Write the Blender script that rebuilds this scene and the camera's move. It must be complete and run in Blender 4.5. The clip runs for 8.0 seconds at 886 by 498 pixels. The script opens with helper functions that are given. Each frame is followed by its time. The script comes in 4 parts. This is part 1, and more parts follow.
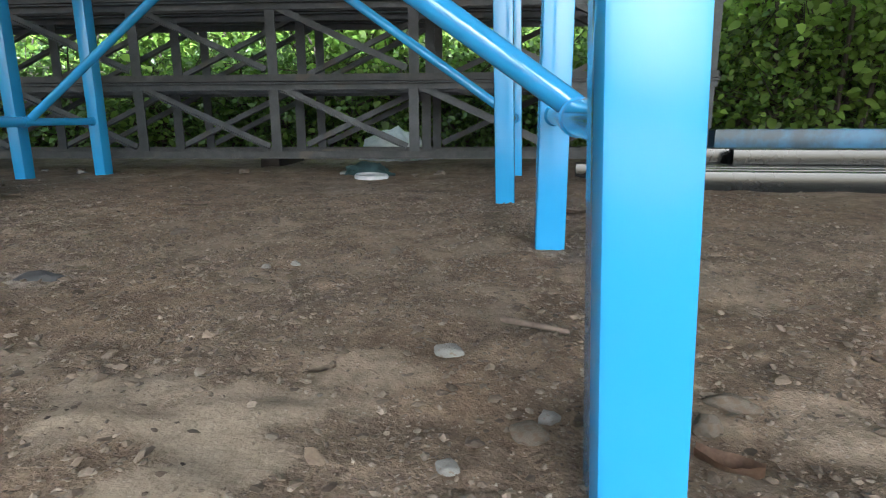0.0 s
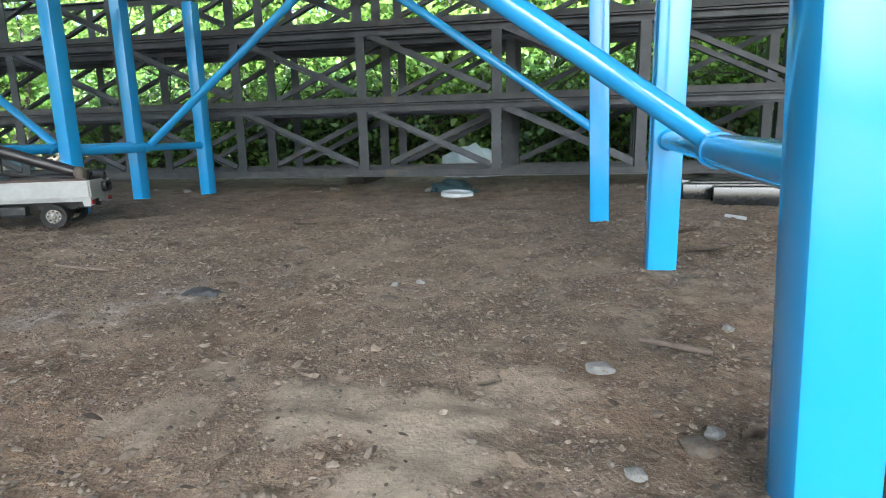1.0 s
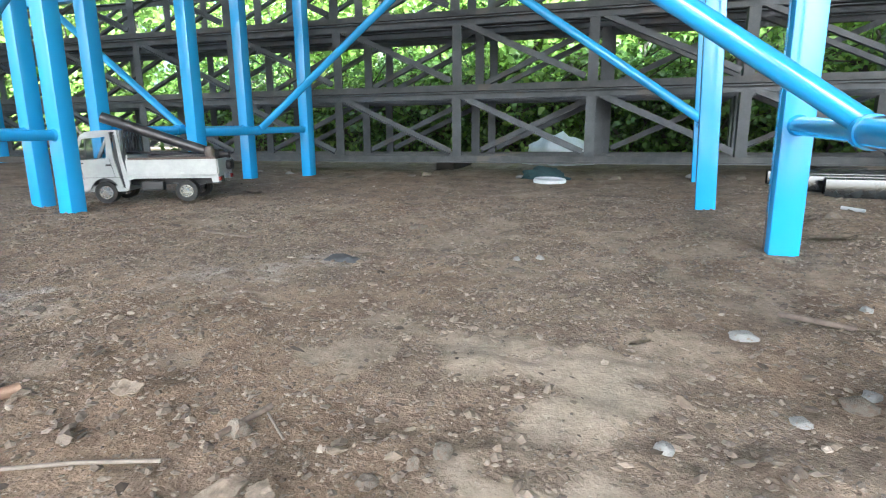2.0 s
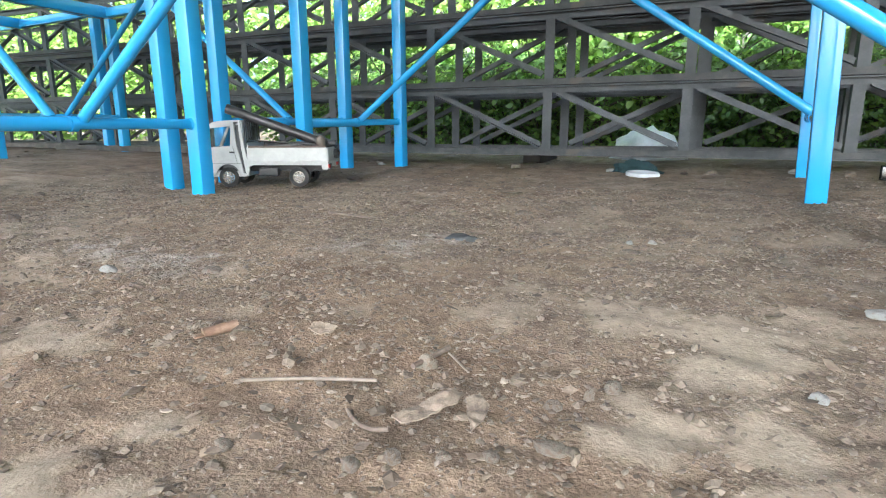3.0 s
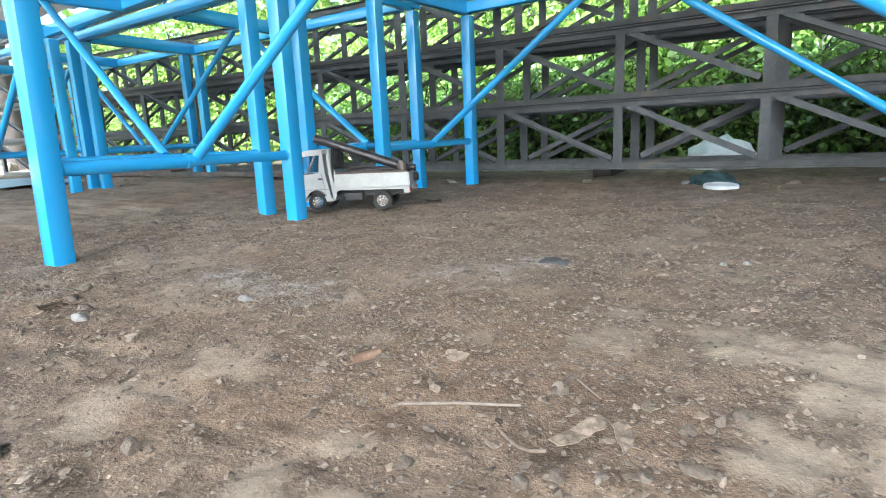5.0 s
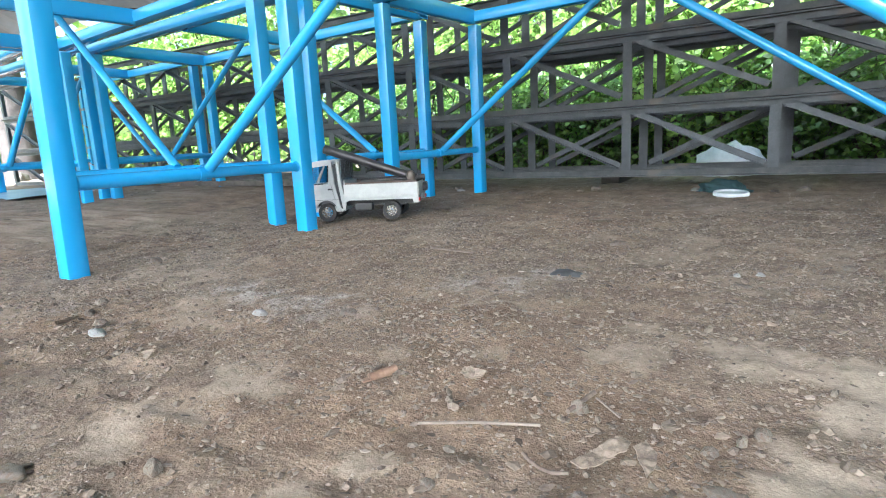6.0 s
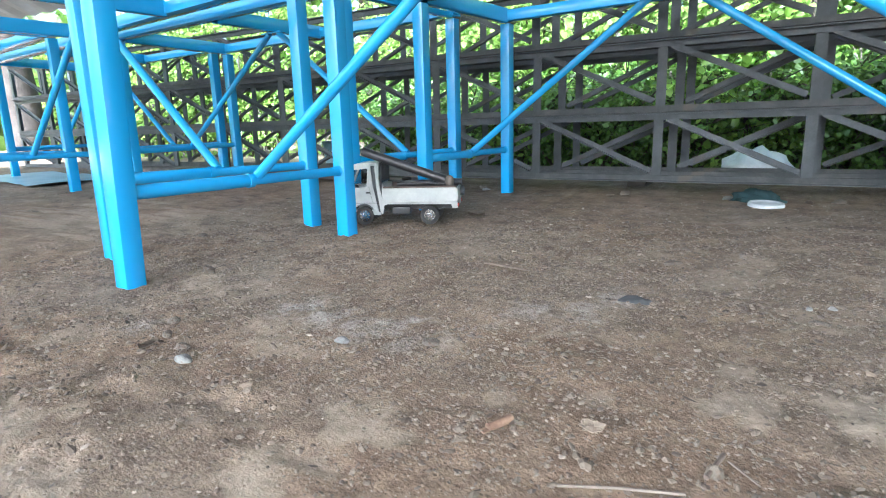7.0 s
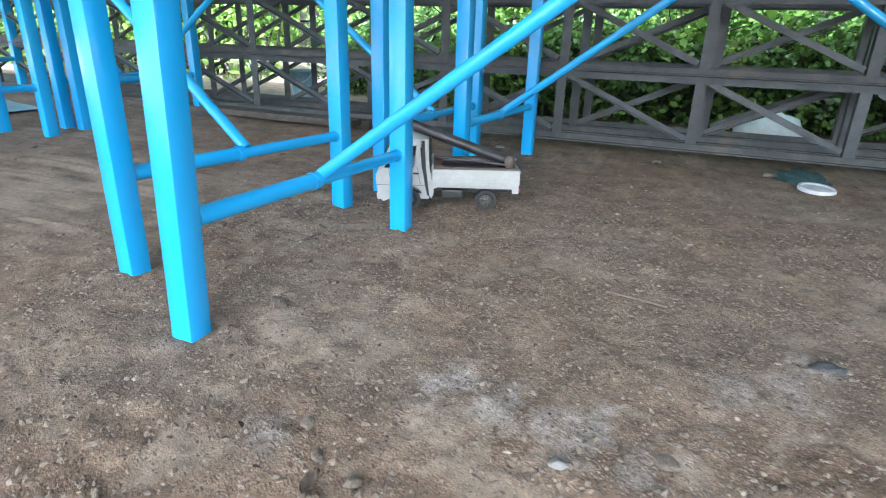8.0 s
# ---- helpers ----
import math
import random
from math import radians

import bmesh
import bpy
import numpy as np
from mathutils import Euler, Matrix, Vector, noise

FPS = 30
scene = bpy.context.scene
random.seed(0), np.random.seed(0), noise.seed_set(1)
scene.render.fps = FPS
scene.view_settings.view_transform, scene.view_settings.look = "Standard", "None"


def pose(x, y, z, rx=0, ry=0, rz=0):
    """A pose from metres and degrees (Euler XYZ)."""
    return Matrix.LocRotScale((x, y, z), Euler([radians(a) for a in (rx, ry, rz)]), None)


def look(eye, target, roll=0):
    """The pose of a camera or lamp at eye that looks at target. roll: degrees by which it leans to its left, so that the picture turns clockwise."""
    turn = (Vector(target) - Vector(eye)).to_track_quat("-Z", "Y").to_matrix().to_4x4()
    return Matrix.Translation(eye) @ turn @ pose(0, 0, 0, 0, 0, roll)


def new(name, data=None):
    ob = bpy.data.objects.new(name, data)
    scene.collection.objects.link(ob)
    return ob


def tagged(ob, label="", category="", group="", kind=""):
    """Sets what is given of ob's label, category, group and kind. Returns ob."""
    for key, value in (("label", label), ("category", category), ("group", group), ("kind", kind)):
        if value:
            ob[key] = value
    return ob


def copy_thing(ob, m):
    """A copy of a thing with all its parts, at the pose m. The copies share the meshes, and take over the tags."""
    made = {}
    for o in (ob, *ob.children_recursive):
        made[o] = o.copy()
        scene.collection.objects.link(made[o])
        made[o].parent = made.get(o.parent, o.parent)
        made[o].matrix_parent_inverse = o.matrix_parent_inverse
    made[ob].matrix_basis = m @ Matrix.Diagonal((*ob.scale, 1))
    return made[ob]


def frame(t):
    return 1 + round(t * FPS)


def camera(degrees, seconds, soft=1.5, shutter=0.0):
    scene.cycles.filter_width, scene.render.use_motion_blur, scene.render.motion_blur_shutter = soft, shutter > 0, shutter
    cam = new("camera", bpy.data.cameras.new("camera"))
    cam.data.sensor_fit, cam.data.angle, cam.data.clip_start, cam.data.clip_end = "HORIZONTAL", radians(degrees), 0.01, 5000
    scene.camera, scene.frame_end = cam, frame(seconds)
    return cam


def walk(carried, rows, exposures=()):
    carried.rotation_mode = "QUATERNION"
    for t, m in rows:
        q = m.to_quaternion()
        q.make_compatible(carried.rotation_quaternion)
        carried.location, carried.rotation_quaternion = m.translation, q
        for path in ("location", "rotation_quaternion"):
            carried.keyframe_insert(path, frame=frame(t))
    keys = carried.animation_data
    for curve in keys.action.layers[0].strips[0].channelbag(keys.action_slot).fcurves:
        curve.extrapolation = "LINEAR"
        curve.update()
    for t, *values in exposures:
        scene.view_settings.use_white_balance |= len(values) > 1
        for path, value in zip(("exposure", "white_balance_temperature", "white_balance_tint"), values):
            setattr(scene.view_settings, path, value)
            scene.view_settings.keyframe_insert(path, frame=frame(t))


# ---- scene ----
# ---- camera ----
cam = camera(76.4, 8.0, soft=1.1, shutter=0.12)
PATH = [
    (0, (0.022, 0.016, 0.132), (-0.013, 1.97, -0.296), -0.2),
    (0.5, (-0.009, -0.003, 0.146), (-0.16, 1.953, -0.245), -1.2),
    (1, (-0.036, -0.021, 0.149), (-0.283, 1.926, -0.236), -1.3),
    (1.5, (-0.064, -0.046, 0.145), (-0.418, 1.882, -0.251), -0.9),
    (2.8, (-0.124, -0.118, 0.134), (-0.791, 1.718, -0.295), -0.2),
    (3, (-0.131, -0.131, 0.132), (-0.836, 1.692, -0.294), -0.2),
    (3.5, (-0.144, -0.148, 0.137), (-0.906, 1.652, -0.286), -0.5),
    (4, (-0.152, -0.165, 0.138), (-0.957, 1.612, -0.304), -0.9),
    (4.5, (-0.16, -0.172, 0.15), (-1.009, 1.592, -0.259), -1.4),
    (4.7, (-0.158, -0.18, 0.154), (-1.03, 1.575, -0.244), -1.9),
    (6, (-0.165, -0.185, 0.168), (-1.081, 1.555, -0.197), -2.9),
    (6.5, (-0.176, -0.197, 0.166), (-1.119, 1.528, -0.204), -2.3),
    (7, (-0.25, -0.217, 0.22), (-1.153, 1.517, -0.201), -1.5),
    (7.5, (-0.406, -0.23, 0.327), (-1.035, 1.564, -0.293), 0.7),
    (8, (-0.58, -0.156, 0.336), (-1.199, 1.607, -0.378), 1.7),
]
walk(cam, [(t, look(eye, target, roll)) for t, eye, target, roll in PATH], [(t, stops, kelvin, 3.0) for t, stops, kelvin in ((0.0, 2.24, 5420.0), (0.5, 2.38, 5300.0), (1.0, 2.64, 5180.0), (1.5, 2.98, 5140.0), (3.5, 3.12, 5280.0), (6.5, 3.1, 5040.0), (8.0, 3.02, 4970.0))])

# ---- world, sun ----
world = bpy.data.worlds.new("sky")
scene.world = world
world.use_nodes = True
wt = world.node_tree
sky = wt.nodes.new("ShaderNodeTexSky")
sky.sky_type = 'NISHITA'
sky.sun_disc = False
sky.sun_elevation = radians(43)
sky.sun_rotation = radians(172)
sky.air_density, sky.dust_density, sky.ozone_density = 1.0, 8.0, 1.0
wt.links.new(sky.outputs["Color"], wt.nodes["Background"].inputs["Color"])
wt.nodes["Background"].inputs["Strength"].default_value = 0.15

sun = new("sun", bpy.data.lights.new("sun", "SUN"))
sun.data.energy, sun.data.angle, sun.data.color = 5.0, radians(3), (1.0, 0.96, 0.9)
sun.matrix_world = look((0.8, -6.0, 5.7), (0, 0, 0))


# ---- materials ----
def shade(name, tones, scale=20.0, rough=0.6, metal=0.0, bump=0.0, fine=6.0, island=False, per_object=0.0, spec=0.5, coat=0.0, through_light=0.0, alpha=1.0, wear=None, wear_amount=0.0, wear_scale=9.0, gloss_vary=0.12):
    """A procedural surface: two or three tones mixed by noise at two scales, with relief, wear and a random tint."""
    m = bpy.data.materials.new(name)
    m.use_nodes = True
    t = m.node_tree
    n, l = t.nodes, t.links
    b = n["Principled BSDF"]
    co = n.new("ShaderNodeTexCoord")
    big, small = n.new("ShaderNodeTexNoise"), n.new("ShaderNodeTexNoise")
    for k, s, d in ((big, scale, 5.0), (small, scale * fine, 4.0)):
        k.inputs["Scale"].default_value, k.inputs["Detail"].default_value = s, d
        k.inputs["Roughness"].default_value = 0.62
        l.new(co.outputs["Object"], k.inputs["Vector"])
    add = n.new("ShaderNodeMath")
    add.operation = 'MULTIPLY_ADD'
    l.new(small.outputs["Fac"], add.inputs[0])
    add.inputs[1].default_value = 0.45
    l.new(big.outputs["Fac"], add.inputs[2])
    ramp = n.new("ShaderNodeValToRGB")
    els = ramp.color_ramp.elements
    while len(els) < len(tones):
        els.new(0.5)
    for i, (e, c) in enumerate(zip(els, tones)):
        e.position = 0.5 + 0.45 * i / max(1, len(tones) - 1)
        e.color = (*c, 1)
    l.new(add.outputs[0], ramp.inputs["Fac"])
    colour = ramp.outputs["Color"]
    if wear:
        wn, wr, wm = n.new("ShaderNodeTexNoise"), n.new("ShaderNodeValToRGB"), n.new("ShaderNodeMix")
        wn.inputs["Scale"].default_value, wn.inputs["Detail"].default_value = wear_scale, 8.0
        l.new(co.outputs["Object"], wn.inputs["Vector"])
        wr.color_ramp.elements[0].position, wr.color_ramp.elements[1].position = 0.68 - wear_amount, 0.74 - wear_amount * 0.8
        l.new(wn.outputs["Fac"], wr.inputs["Fac"])
        wm.data_type = 'RGBA'
        l.new(wr.outputs["Color"], wm.inputs["Factor"])
        l.new(colour, wm.inputs["A"])
        wm.inputs["B"].default_value = (*wear, 1)
        colour = wm.outputs["Result"]
    if island or per_object:
        hsv = n.new("ShaderNodeHueSaturation")
        src = n.new("ShaderNodeNewGeometry").outputs["Random Per Island"] if island else n.new("ShaderNodeObjectInfo").outputs["Random"]
        mr = n.new("ShaderNodeMapRange")
        span = per_object or 0.5
        mr.inputs["To Min"].default_value, mr.inputs["To Max"].default_value = 1 - span, 1 + span
        l.new(src, mr.inputs["Value"])
        l.new(mr.outputs["Result"], hsv.inputs["Value"])
        l.new(colour, hsv.inputs["Color"])
        colour = hsv.outputs["Color"]
    l.new(colour, b.inputs["Base Color"])
    rr = n.new("ShaderNodeMapRange")
    rr.inputs["To Min"].default_value, rr.inputs["To Max"].default_value = max(0.03, rough - gloss_vary), min(1.0, rough + gloss_vary)
    l.new(small.outputs["Fac"], rr.inputs["Value"])
    l.new(rr.outputs["Result"], b.inputs["Roughness"])
    b.inputs["Metallic"].default_value = metal
    b.inputs["Specular IOR Level"].default_value = spec
    b.inputs["Coat Weight"].default_value = coat
    b.inputs["Coat Roughness"].default_value = 0.08
    if bump:
        bp = n.new("ShaderNodeBump")
        bp.inputs["Strength"].default_value, bp.inputs["Distance"].default_value = 0.6, bump
        l.new(add.outputs[0], bp.inputs["Height"])
        l.new(bp.outputs["Normal"], b.inputs["Normal"])
    if through_light:
        tr, mx = n.new("ShaderNodeBsdfTranslucent"), n.new("ShaderNodeMixShader")
        l.new(colour, tr.inputs["Color"])
        mx.inputs["Fac"].default_value = through_light
        l.new(b.outputs[0], mx.inputs[1])
        l.new(tr.outputs[0], mx.inputs[2])
        l.new(mx.outputs[0], n["Material Output"].inputs["Surface"])
    b.inputs["Alpha"].default_value = alpha
    return m


def glass_pane(name, tint):
    m = bpy.data.materials.new(name)
    m.use_nodes = True
    b = m.node_tree.nodes["Principled BSDF"]
    b.inputs["Base Color"].default_value = (*tint, 1)
    b.inputs["Roughness"].default_value = 0.06
    b.inputs["Transmission Weight"].default_value = 1.0
    b.inputs["IOR"].default_value = 1.1
    return m


BLUE = shade("sky_blue_enamel", [(0.05, 0.315, 0.66), (0.053, 0.323, 0.675), (0.055, 0.33, 0.685)], 5, 0.16, bump=0.0001, fine=9, coat=0.5, gloss_vary=0.03)
STEEL = shade("grey_primed_steel", [(0.032, 0.037, 0.041), (0.05, 0.056, 0.061), (0.08, 0.087, 0.092)], 22, 0.55, metal=0.1, bump=0.0012, fine=9, wear=(0.065, 0.06, 0.054), wear_amount=0.05, per_object=0.2)
DUSTYSTEEL = shade("dusty_primed_steel", [(0.034, 0.037, 0.039), (0.054, 0.056, 0.057), (0.085, 0.083, 0.079)], 26, 0.7, bump=0.0012, fine=9, wear=(0.085, 0.076, 0.064), wear_amount=0.07)
BLACKTUBE = shade("black_painted_tube", [(0.01, 0.0115, 0.012), (0.018, 0.02, 0.021)], 14, 0.2, bump=0.0001, coat=0.3, spec=0.45, gloss_vary=0.04)
BLUEBEAM = shade("worn_blue_beam", [(0.03, 0.045, 0.06), (0.03, 0.07, 0.11), (0.04, 0.17, 0.33)], 5, 0.4, bump=0.0006)
STONE = shade("grey_river_stone", [(0.08, 0.067, 0.054), (0.14, 0.12, 0.099), (0.215, 0.19, 0.16)], 60, 0.9, bump=0.0014, per_object=0.25, spec=0.25, wear=(0.13, 0.1, 0.074), wear_amount=0.18, wear_scale=3)
PEBBLE = shade("mixed_pebbles", [(0.1, 0.08, 0.062), (0.165, 0.136, 0.109), (0.25, 0.213, 0.175)], 60, 0.9, island=True, per_object=0.42, spec=0.2)
CHIP = shade("pale_stone_chips", [(0.12, 0.097, 0.075), (0.22, 0.187, 0.152), (0.34, 0.297, 0.25)], 60, 0.9, island=True, per_object=0.55, spec=0.2)
LITTER = shade("dry_litter", [(0.06, 0.043, 0.031), (0.14, 0.106, 0.077), (0.25, 0.2, 0.15)], 50, 0.8, island=True, per_object=0.6)
DRYLEAF = shade("dry_brown_leaf", [(0.085, 0.065, 0.048), (0.165, 0.13, 0.098), (0.26, 0.21, 0.162)], 140, 0.75, bump=0.0008, per_object=0.2)
TWIG = shade("grey_brown_twig", [(0.09, 0.065, 0.05), (0.19, 0.15, 0.12)], 70, 0.8, bump=0.0006)
GREYWOOD = shade("dark_weathered_plank", [(0.035, 0.03, 0.026), (0.06, 0.052, 0.045), (0.1, 0.088, 0.076)], 30, 0.85, bump=0.001)
PALETWIG = shade("bleached_stalk", [(0.13, 0.106, 0.086), (0.22, 0.182, 0.15)], 90, 0.7, bump=0.0004)
ORANGEWOOD = shade("orange_brown_bark", [(0.1, 0.056, 0.036), (0.17, 0.105, 0.068), (0.26, 0.175, 0.122)], 70, 0.65, bump=0.0008)
WHITEPLASTIC = shade("scuffed_white_plastic", [(0.4, 0.42, 0.44), (0.56, 0.58, 0.6)], 40, 0.45, bump=0.0003)
BAG = shade("cloudy_plastic_bag", [(0.55, 0.57, 0.57), (0.75, 0.77, 0.77)], 22, 0.4, bump=0.003, through_light=0.35)
TEAL = shade("teal_green_cloth", [(0.008, 0.022, 0.026), (0.015, 0.042, 0.046)], 60, 0.85, bump=0.001)
SHEET = shade("pale_blue_plastic_sheet", [(0.1, 0.19, 0.25), (0.2, 0.32, 0.4), (0.3, 0.4, 0.45)], 6, 0.35, bump=0.002)
RUBBERBIT = shade("dark_rubber_scrap", [(0.02, 0.021, 0.024), (0.045, 0.047, 0.05)], 60, 0.7, bump=0.001)
LEAF = shade("broad_green_leaf", [(0.12, 0.2, 0.036), (0.195, 0.3, 0.056), (0.28, 0.39, 0.09)], 3.0, 0.4, island=True, per_object=0.5, through_light=0.58)
LEAFDEEP = shade("deep_green_leaf", [(0.06, 0.12, 0.022), (0.115, 0.205, 0.036)], 3.0, 0.4, island=True, per_object=0.45, through_light=0.42)
BARK = shade("grey_brown_tree_bark", [(0.022, 0.017, 0.013), (0.042, 0.032, 0.026), (0.066, 0.053, 0.044)], 12, 0.9, bump=0.012)
TOYWHITE = shade("toy_white_plastic", [(0.31, 0.315, 0.305), (0.36, 0.365, 0.355), (0.41, 0.415, 0.4)], 25, 0.34, bump=0.0001, wear=(0.3, 0.27, 0.23), wear_amount=0.0, wear_scale=30)
TOYBLACK = shade("toy_black_plastic", [(0.012, 0.012, 0.013), (0.024, 0.024, 0.025)], 60, 0.5)
TYRE = shade("toy_tyre_rubber", [(0.014, 0.014, 0.014), (0.035, 0.032, 0.029)], 90, 0.85, bump=0.0004)
CHROME = shade("toy_chrome_plating", [(0.62, 0.63, 0.64), (0.78, 0.79, 0.8)], 60, 0.18, metal=1.0)
TOYRED = shade("toy_red_lens", [(0.35, 0.03, 0.025), (0.46, 0.05, 0.04)], 60, 0.25)
TOYAMBER = shade("toy_clear_lens", [(0.55, 0.53, 0.48), (0.66, 0.64, 0.6)], 60, 0.2)
TOYSEAT = shade("toy_grey_interior", [(0.06, 0.06, 0.062), (0.1, 0.1, 0.1)], 80, 0.7)
WINDOW = glass_pane("toy_window_glass", (0.75, 0.8, 0.82))
CARGOPIPE = shade("dark_grey_pipe", [(0.016, 0.015, 0.016), (0.03, 0.028, 0.029), (0.05, 0.047, 0.047)], 40, 0.38, bump=0.0004, coat=0.15)
CARGOWOOD = shade("dark_brown_wood", [(0.045, 0.028, 0.02), (0.085, 0.055, 0.04)], 60, 0.6, bump=0.0004)
DARKWOOD = shade("blackened_timber", [(0.018, 0.014, 0.011), (0.035, 0.028, 0.022)], 40, 0.8, bump=0.001)
CARGOKNOB = shade("weathered_brown_knob", [(0.07, 0.055, 0.045), (0.15, 0.125, 0.1)], 60, 0.6, bump=0.0005)
ROOFING = shade("weathered_roof_sheet", [(0.16, 0.155, 0.15), (0.22, 0.215, 0.21), (0.28, 0.27, 0.26)], 3, 0.6)
CLOD = shade("soil_clods", [(0.088, 0.067, 0.05), (0.148, 0.117, 0.089), (0.215, 0.174, 0.135)], 80, 0.95, bump=0.001, island=True, per_object=0.3)


def soil_material():
    m = bpy.data.materials.new("brown_packed_soil")
    m.use_nodes = True
    t = m.node_tree
    n, l = t.nodes, t.links
    b = n["Principled BSDF"]
    co = n.new("ShaderNodeTexCoord")

    def noise_at(s, d, r=0.6):
        k = n.new("ShaderNodeTexNoise")
        k.inputs["Scale"].default_value, k.inputs["Detail"].default_value, k.inputs["Roughness"].default_value = s, d, r
        l.new(co.outputs["Object"], k.inputs["Vector"])
        return k

    def ramp(src, stops):
        k = n.new("ShaderNodeValToRGB")
        els = k.color_ramp.elements
        while len(els) < len(stops):
            els.new(0.5)
        for e, (p, c) in zip(els, stops):
            e.position, e.color = p, (*c, 1)
        l.new(src, k.inputs["Fac"])
        return k.outputs["Color"]

    def mix(f, a, c, mode='MIX'):
        k = n.new("ShaderNodeMix")
        k.data_type, k.blend_type = 'RGBA', mode
        for sock, v in (("Factor", f), ("A", a), ("B", c)):
            if isinstance(v, (int, float)):
                k.inputs[sock].default_value = v
            elif isinstance(v, tuple):
                k.inputs[sock].default_value = (*v, 1)
            else:
                l.new(v, k.inputs[sock])
        return k.outputs["Result"]

    wide, mid, grain, grit = noise_at(2.6, 6), noise_at(17, 8, 0.68), noise_at(120, 6, 0.7), noise_at(420, 3, 0.6)
    # low flake values darken the colour, standing in for shade in small pits
    flake = noise_at(230, 3, 0.55)
    base = ramp(mid.outputs["Fac"], [(0.3, (0.1, 0.076, 0.056)), (0.5, (0.172, 0.133, 0.099)), (0.72, (0.26, 0.206, 0.156))])
    red = mix(ramp(wide.outputs["Fac"], [(0.42, (0, 0, 0)), (0.62, (1, 1, 1))]), base, mix(1.0, base, (1.0, 0.92, 0.85), 'MULTIPLY'))
    pale = n.new("ShaderNodeAttribute")
    pale.attribute_name = "pale"
    patch = mix(pale.outputs["Fac"], red, ramp(grain.outputs["Fac"], [(0.3, (0.225, 0.183, 0.138)), (0.7, (0.31, 0.255, 0.197))]))
    ash = n.new("ShaderNodeAttribute")
    ash.attribute_name = "ash"
    dusty = mix(ash.outputs["Fac"], patch, ramp(grain.outputs["Fac"], [(0.35, (0.25, 0.23, 0.21)), (0.65, (0.46, 0.44, 0.415))]))
    speck = mix(1.0, dusty, ramp(grain.outputs["Fac"], [(0.3, (0.62, 0.6, 0.58)), (0.48, (1, 1, 1)), (0.7, (1.28, 1.27, 1.26))]), 'MULTIPLY')
    chips = mix(ramp(grit.outputs["Fac"], [(0.64, (0, 0, 0)), (0.69, (0.8, 0.8, 0.8))]), mix(ramp(flake.outputs["Fac"], [(0.3, (0.85, 0.85, 0.85)), (0.37, (0, 0, 0))]), speck, (0.062, 0.046, 0.034)), (0.4, 0.36, 0.31))
    smooth_crust = ramp(mid.outputs["Fac"], [(0.3, (0.225, 0.186, 0.14)), (0.7, (0.32, 0.265, 0.203))])
    crusted = mix(pale.outputs["Fac"], chips, mix(0.5, smooth_crust, chips))
    l.new(crusted, b.inputs["Base Color"])
    b.inputs["Roughness"].default_value = 0.92
    b.inputs["Specular IOR Level"].default_value = 0.25
    b1, b2 = n.new("ShaderNodeBump"), n.new("ShaderNodeBump")
    b1.inputs["Strength"].default_value, b1.inputs["Distance"].default_value = 0.8, 0.003
    b2.inputs["Strength"].default_value, b2.inputs["Distance"].default_value = 0.9, 0.0022
    for bump, full in ((b1, 0.8), (b2, 0.8)):
        soften = n.new("ShaderNodeMapRange")
        soften.inputs["To Min"].default_value, soften.inputs["To Max"].default_value = full, full * 0.3
        l.new(pale.outputs["Fac"], soften.inputs["Value"])
        l.new(soften.outputs["Result"], bump.inputs["Strength"])
    l.new(grain.outputs["Fac"], b1.inputs["Height"])
    l.new(grit.outputs["Fac"], b2.inputs["Height"])
    l.new(b1.outputs["Normal"], b2.inputs["Normal"])
    l.new(b2.outputs["Normal"], b.inputs["Normal"])
    return m


SOIL = soil_material()
rng = np.random.default_rng(7)


# ---- small mesh tools ----
def part(name, bm, material, parent=None, label="", smooth=0):
    me = bpy.data.meshes.new(name)
    bmesh.ops.recalc_face_normals(bm, faces=bm.faces)
    bm.to_mesh(me)
    bm.free()
    me.materials.append(material)
    if smooth:
        me.shade_smooth()
        me.set_sharp_from_angle(angle=radians(smooth))
    ob = new(name, me)
    ob.parent = parent
    return tagged(ob, label)


def share(ob, name=None):
    """Another piece on the same mesh, under the same parent."""
    o = new(name or ob.name.split(".")[0], ob.data)
    o.parent = ob.parent
    return o


def thing(name, m, label, category, group="", kind=""):
    e = new(name)
    e.empty_display_size = 0.05
    e.matrix_world = m
    return tagged(e, label, category, group, kind)


def box(bm, lo, hi, bevel=0.0, m=None):
    c = [(a + b) / 2 for a, b in zip(lo, hi)]
    s = [abs(b - a) for a, b in zip(lo, hi)]
    r = bmesh.ops.create_cube(bm, size=1, matrix=(m or Matrix()) @ Matrix.Translation(c) @ Matrix.Diagonal((*s, 1)))
    if bevel:
        es = list({e for v in r["verts"] for e in v.link_edges})
        bmesh.ops.bevel(bm, geom=es, offset=bevel, segments=2, affect='EDGES', profile=0.6)
    return bm


def along(p, q):
    """The pose at p whose z axis runs to q, and the length."""
    d = Vector(q) - Vector(p)
    return Matrix.Translation(p) @ d.to_track_quat('Z', 'Y').to_matrix().to_4x4(), d.length


def rod(bm, p, q, r, seg=14, r2=None, caps=True):
    m, n = along(p, q)
    bmesh.ops.create_cone(bm, cap_ends=caps, segments=seg, radius1=r, radius2=r if r2 is None else r2, depth=n, matrix=m @ Matrix.Translation((0, 0, n / 2)))
    return bm


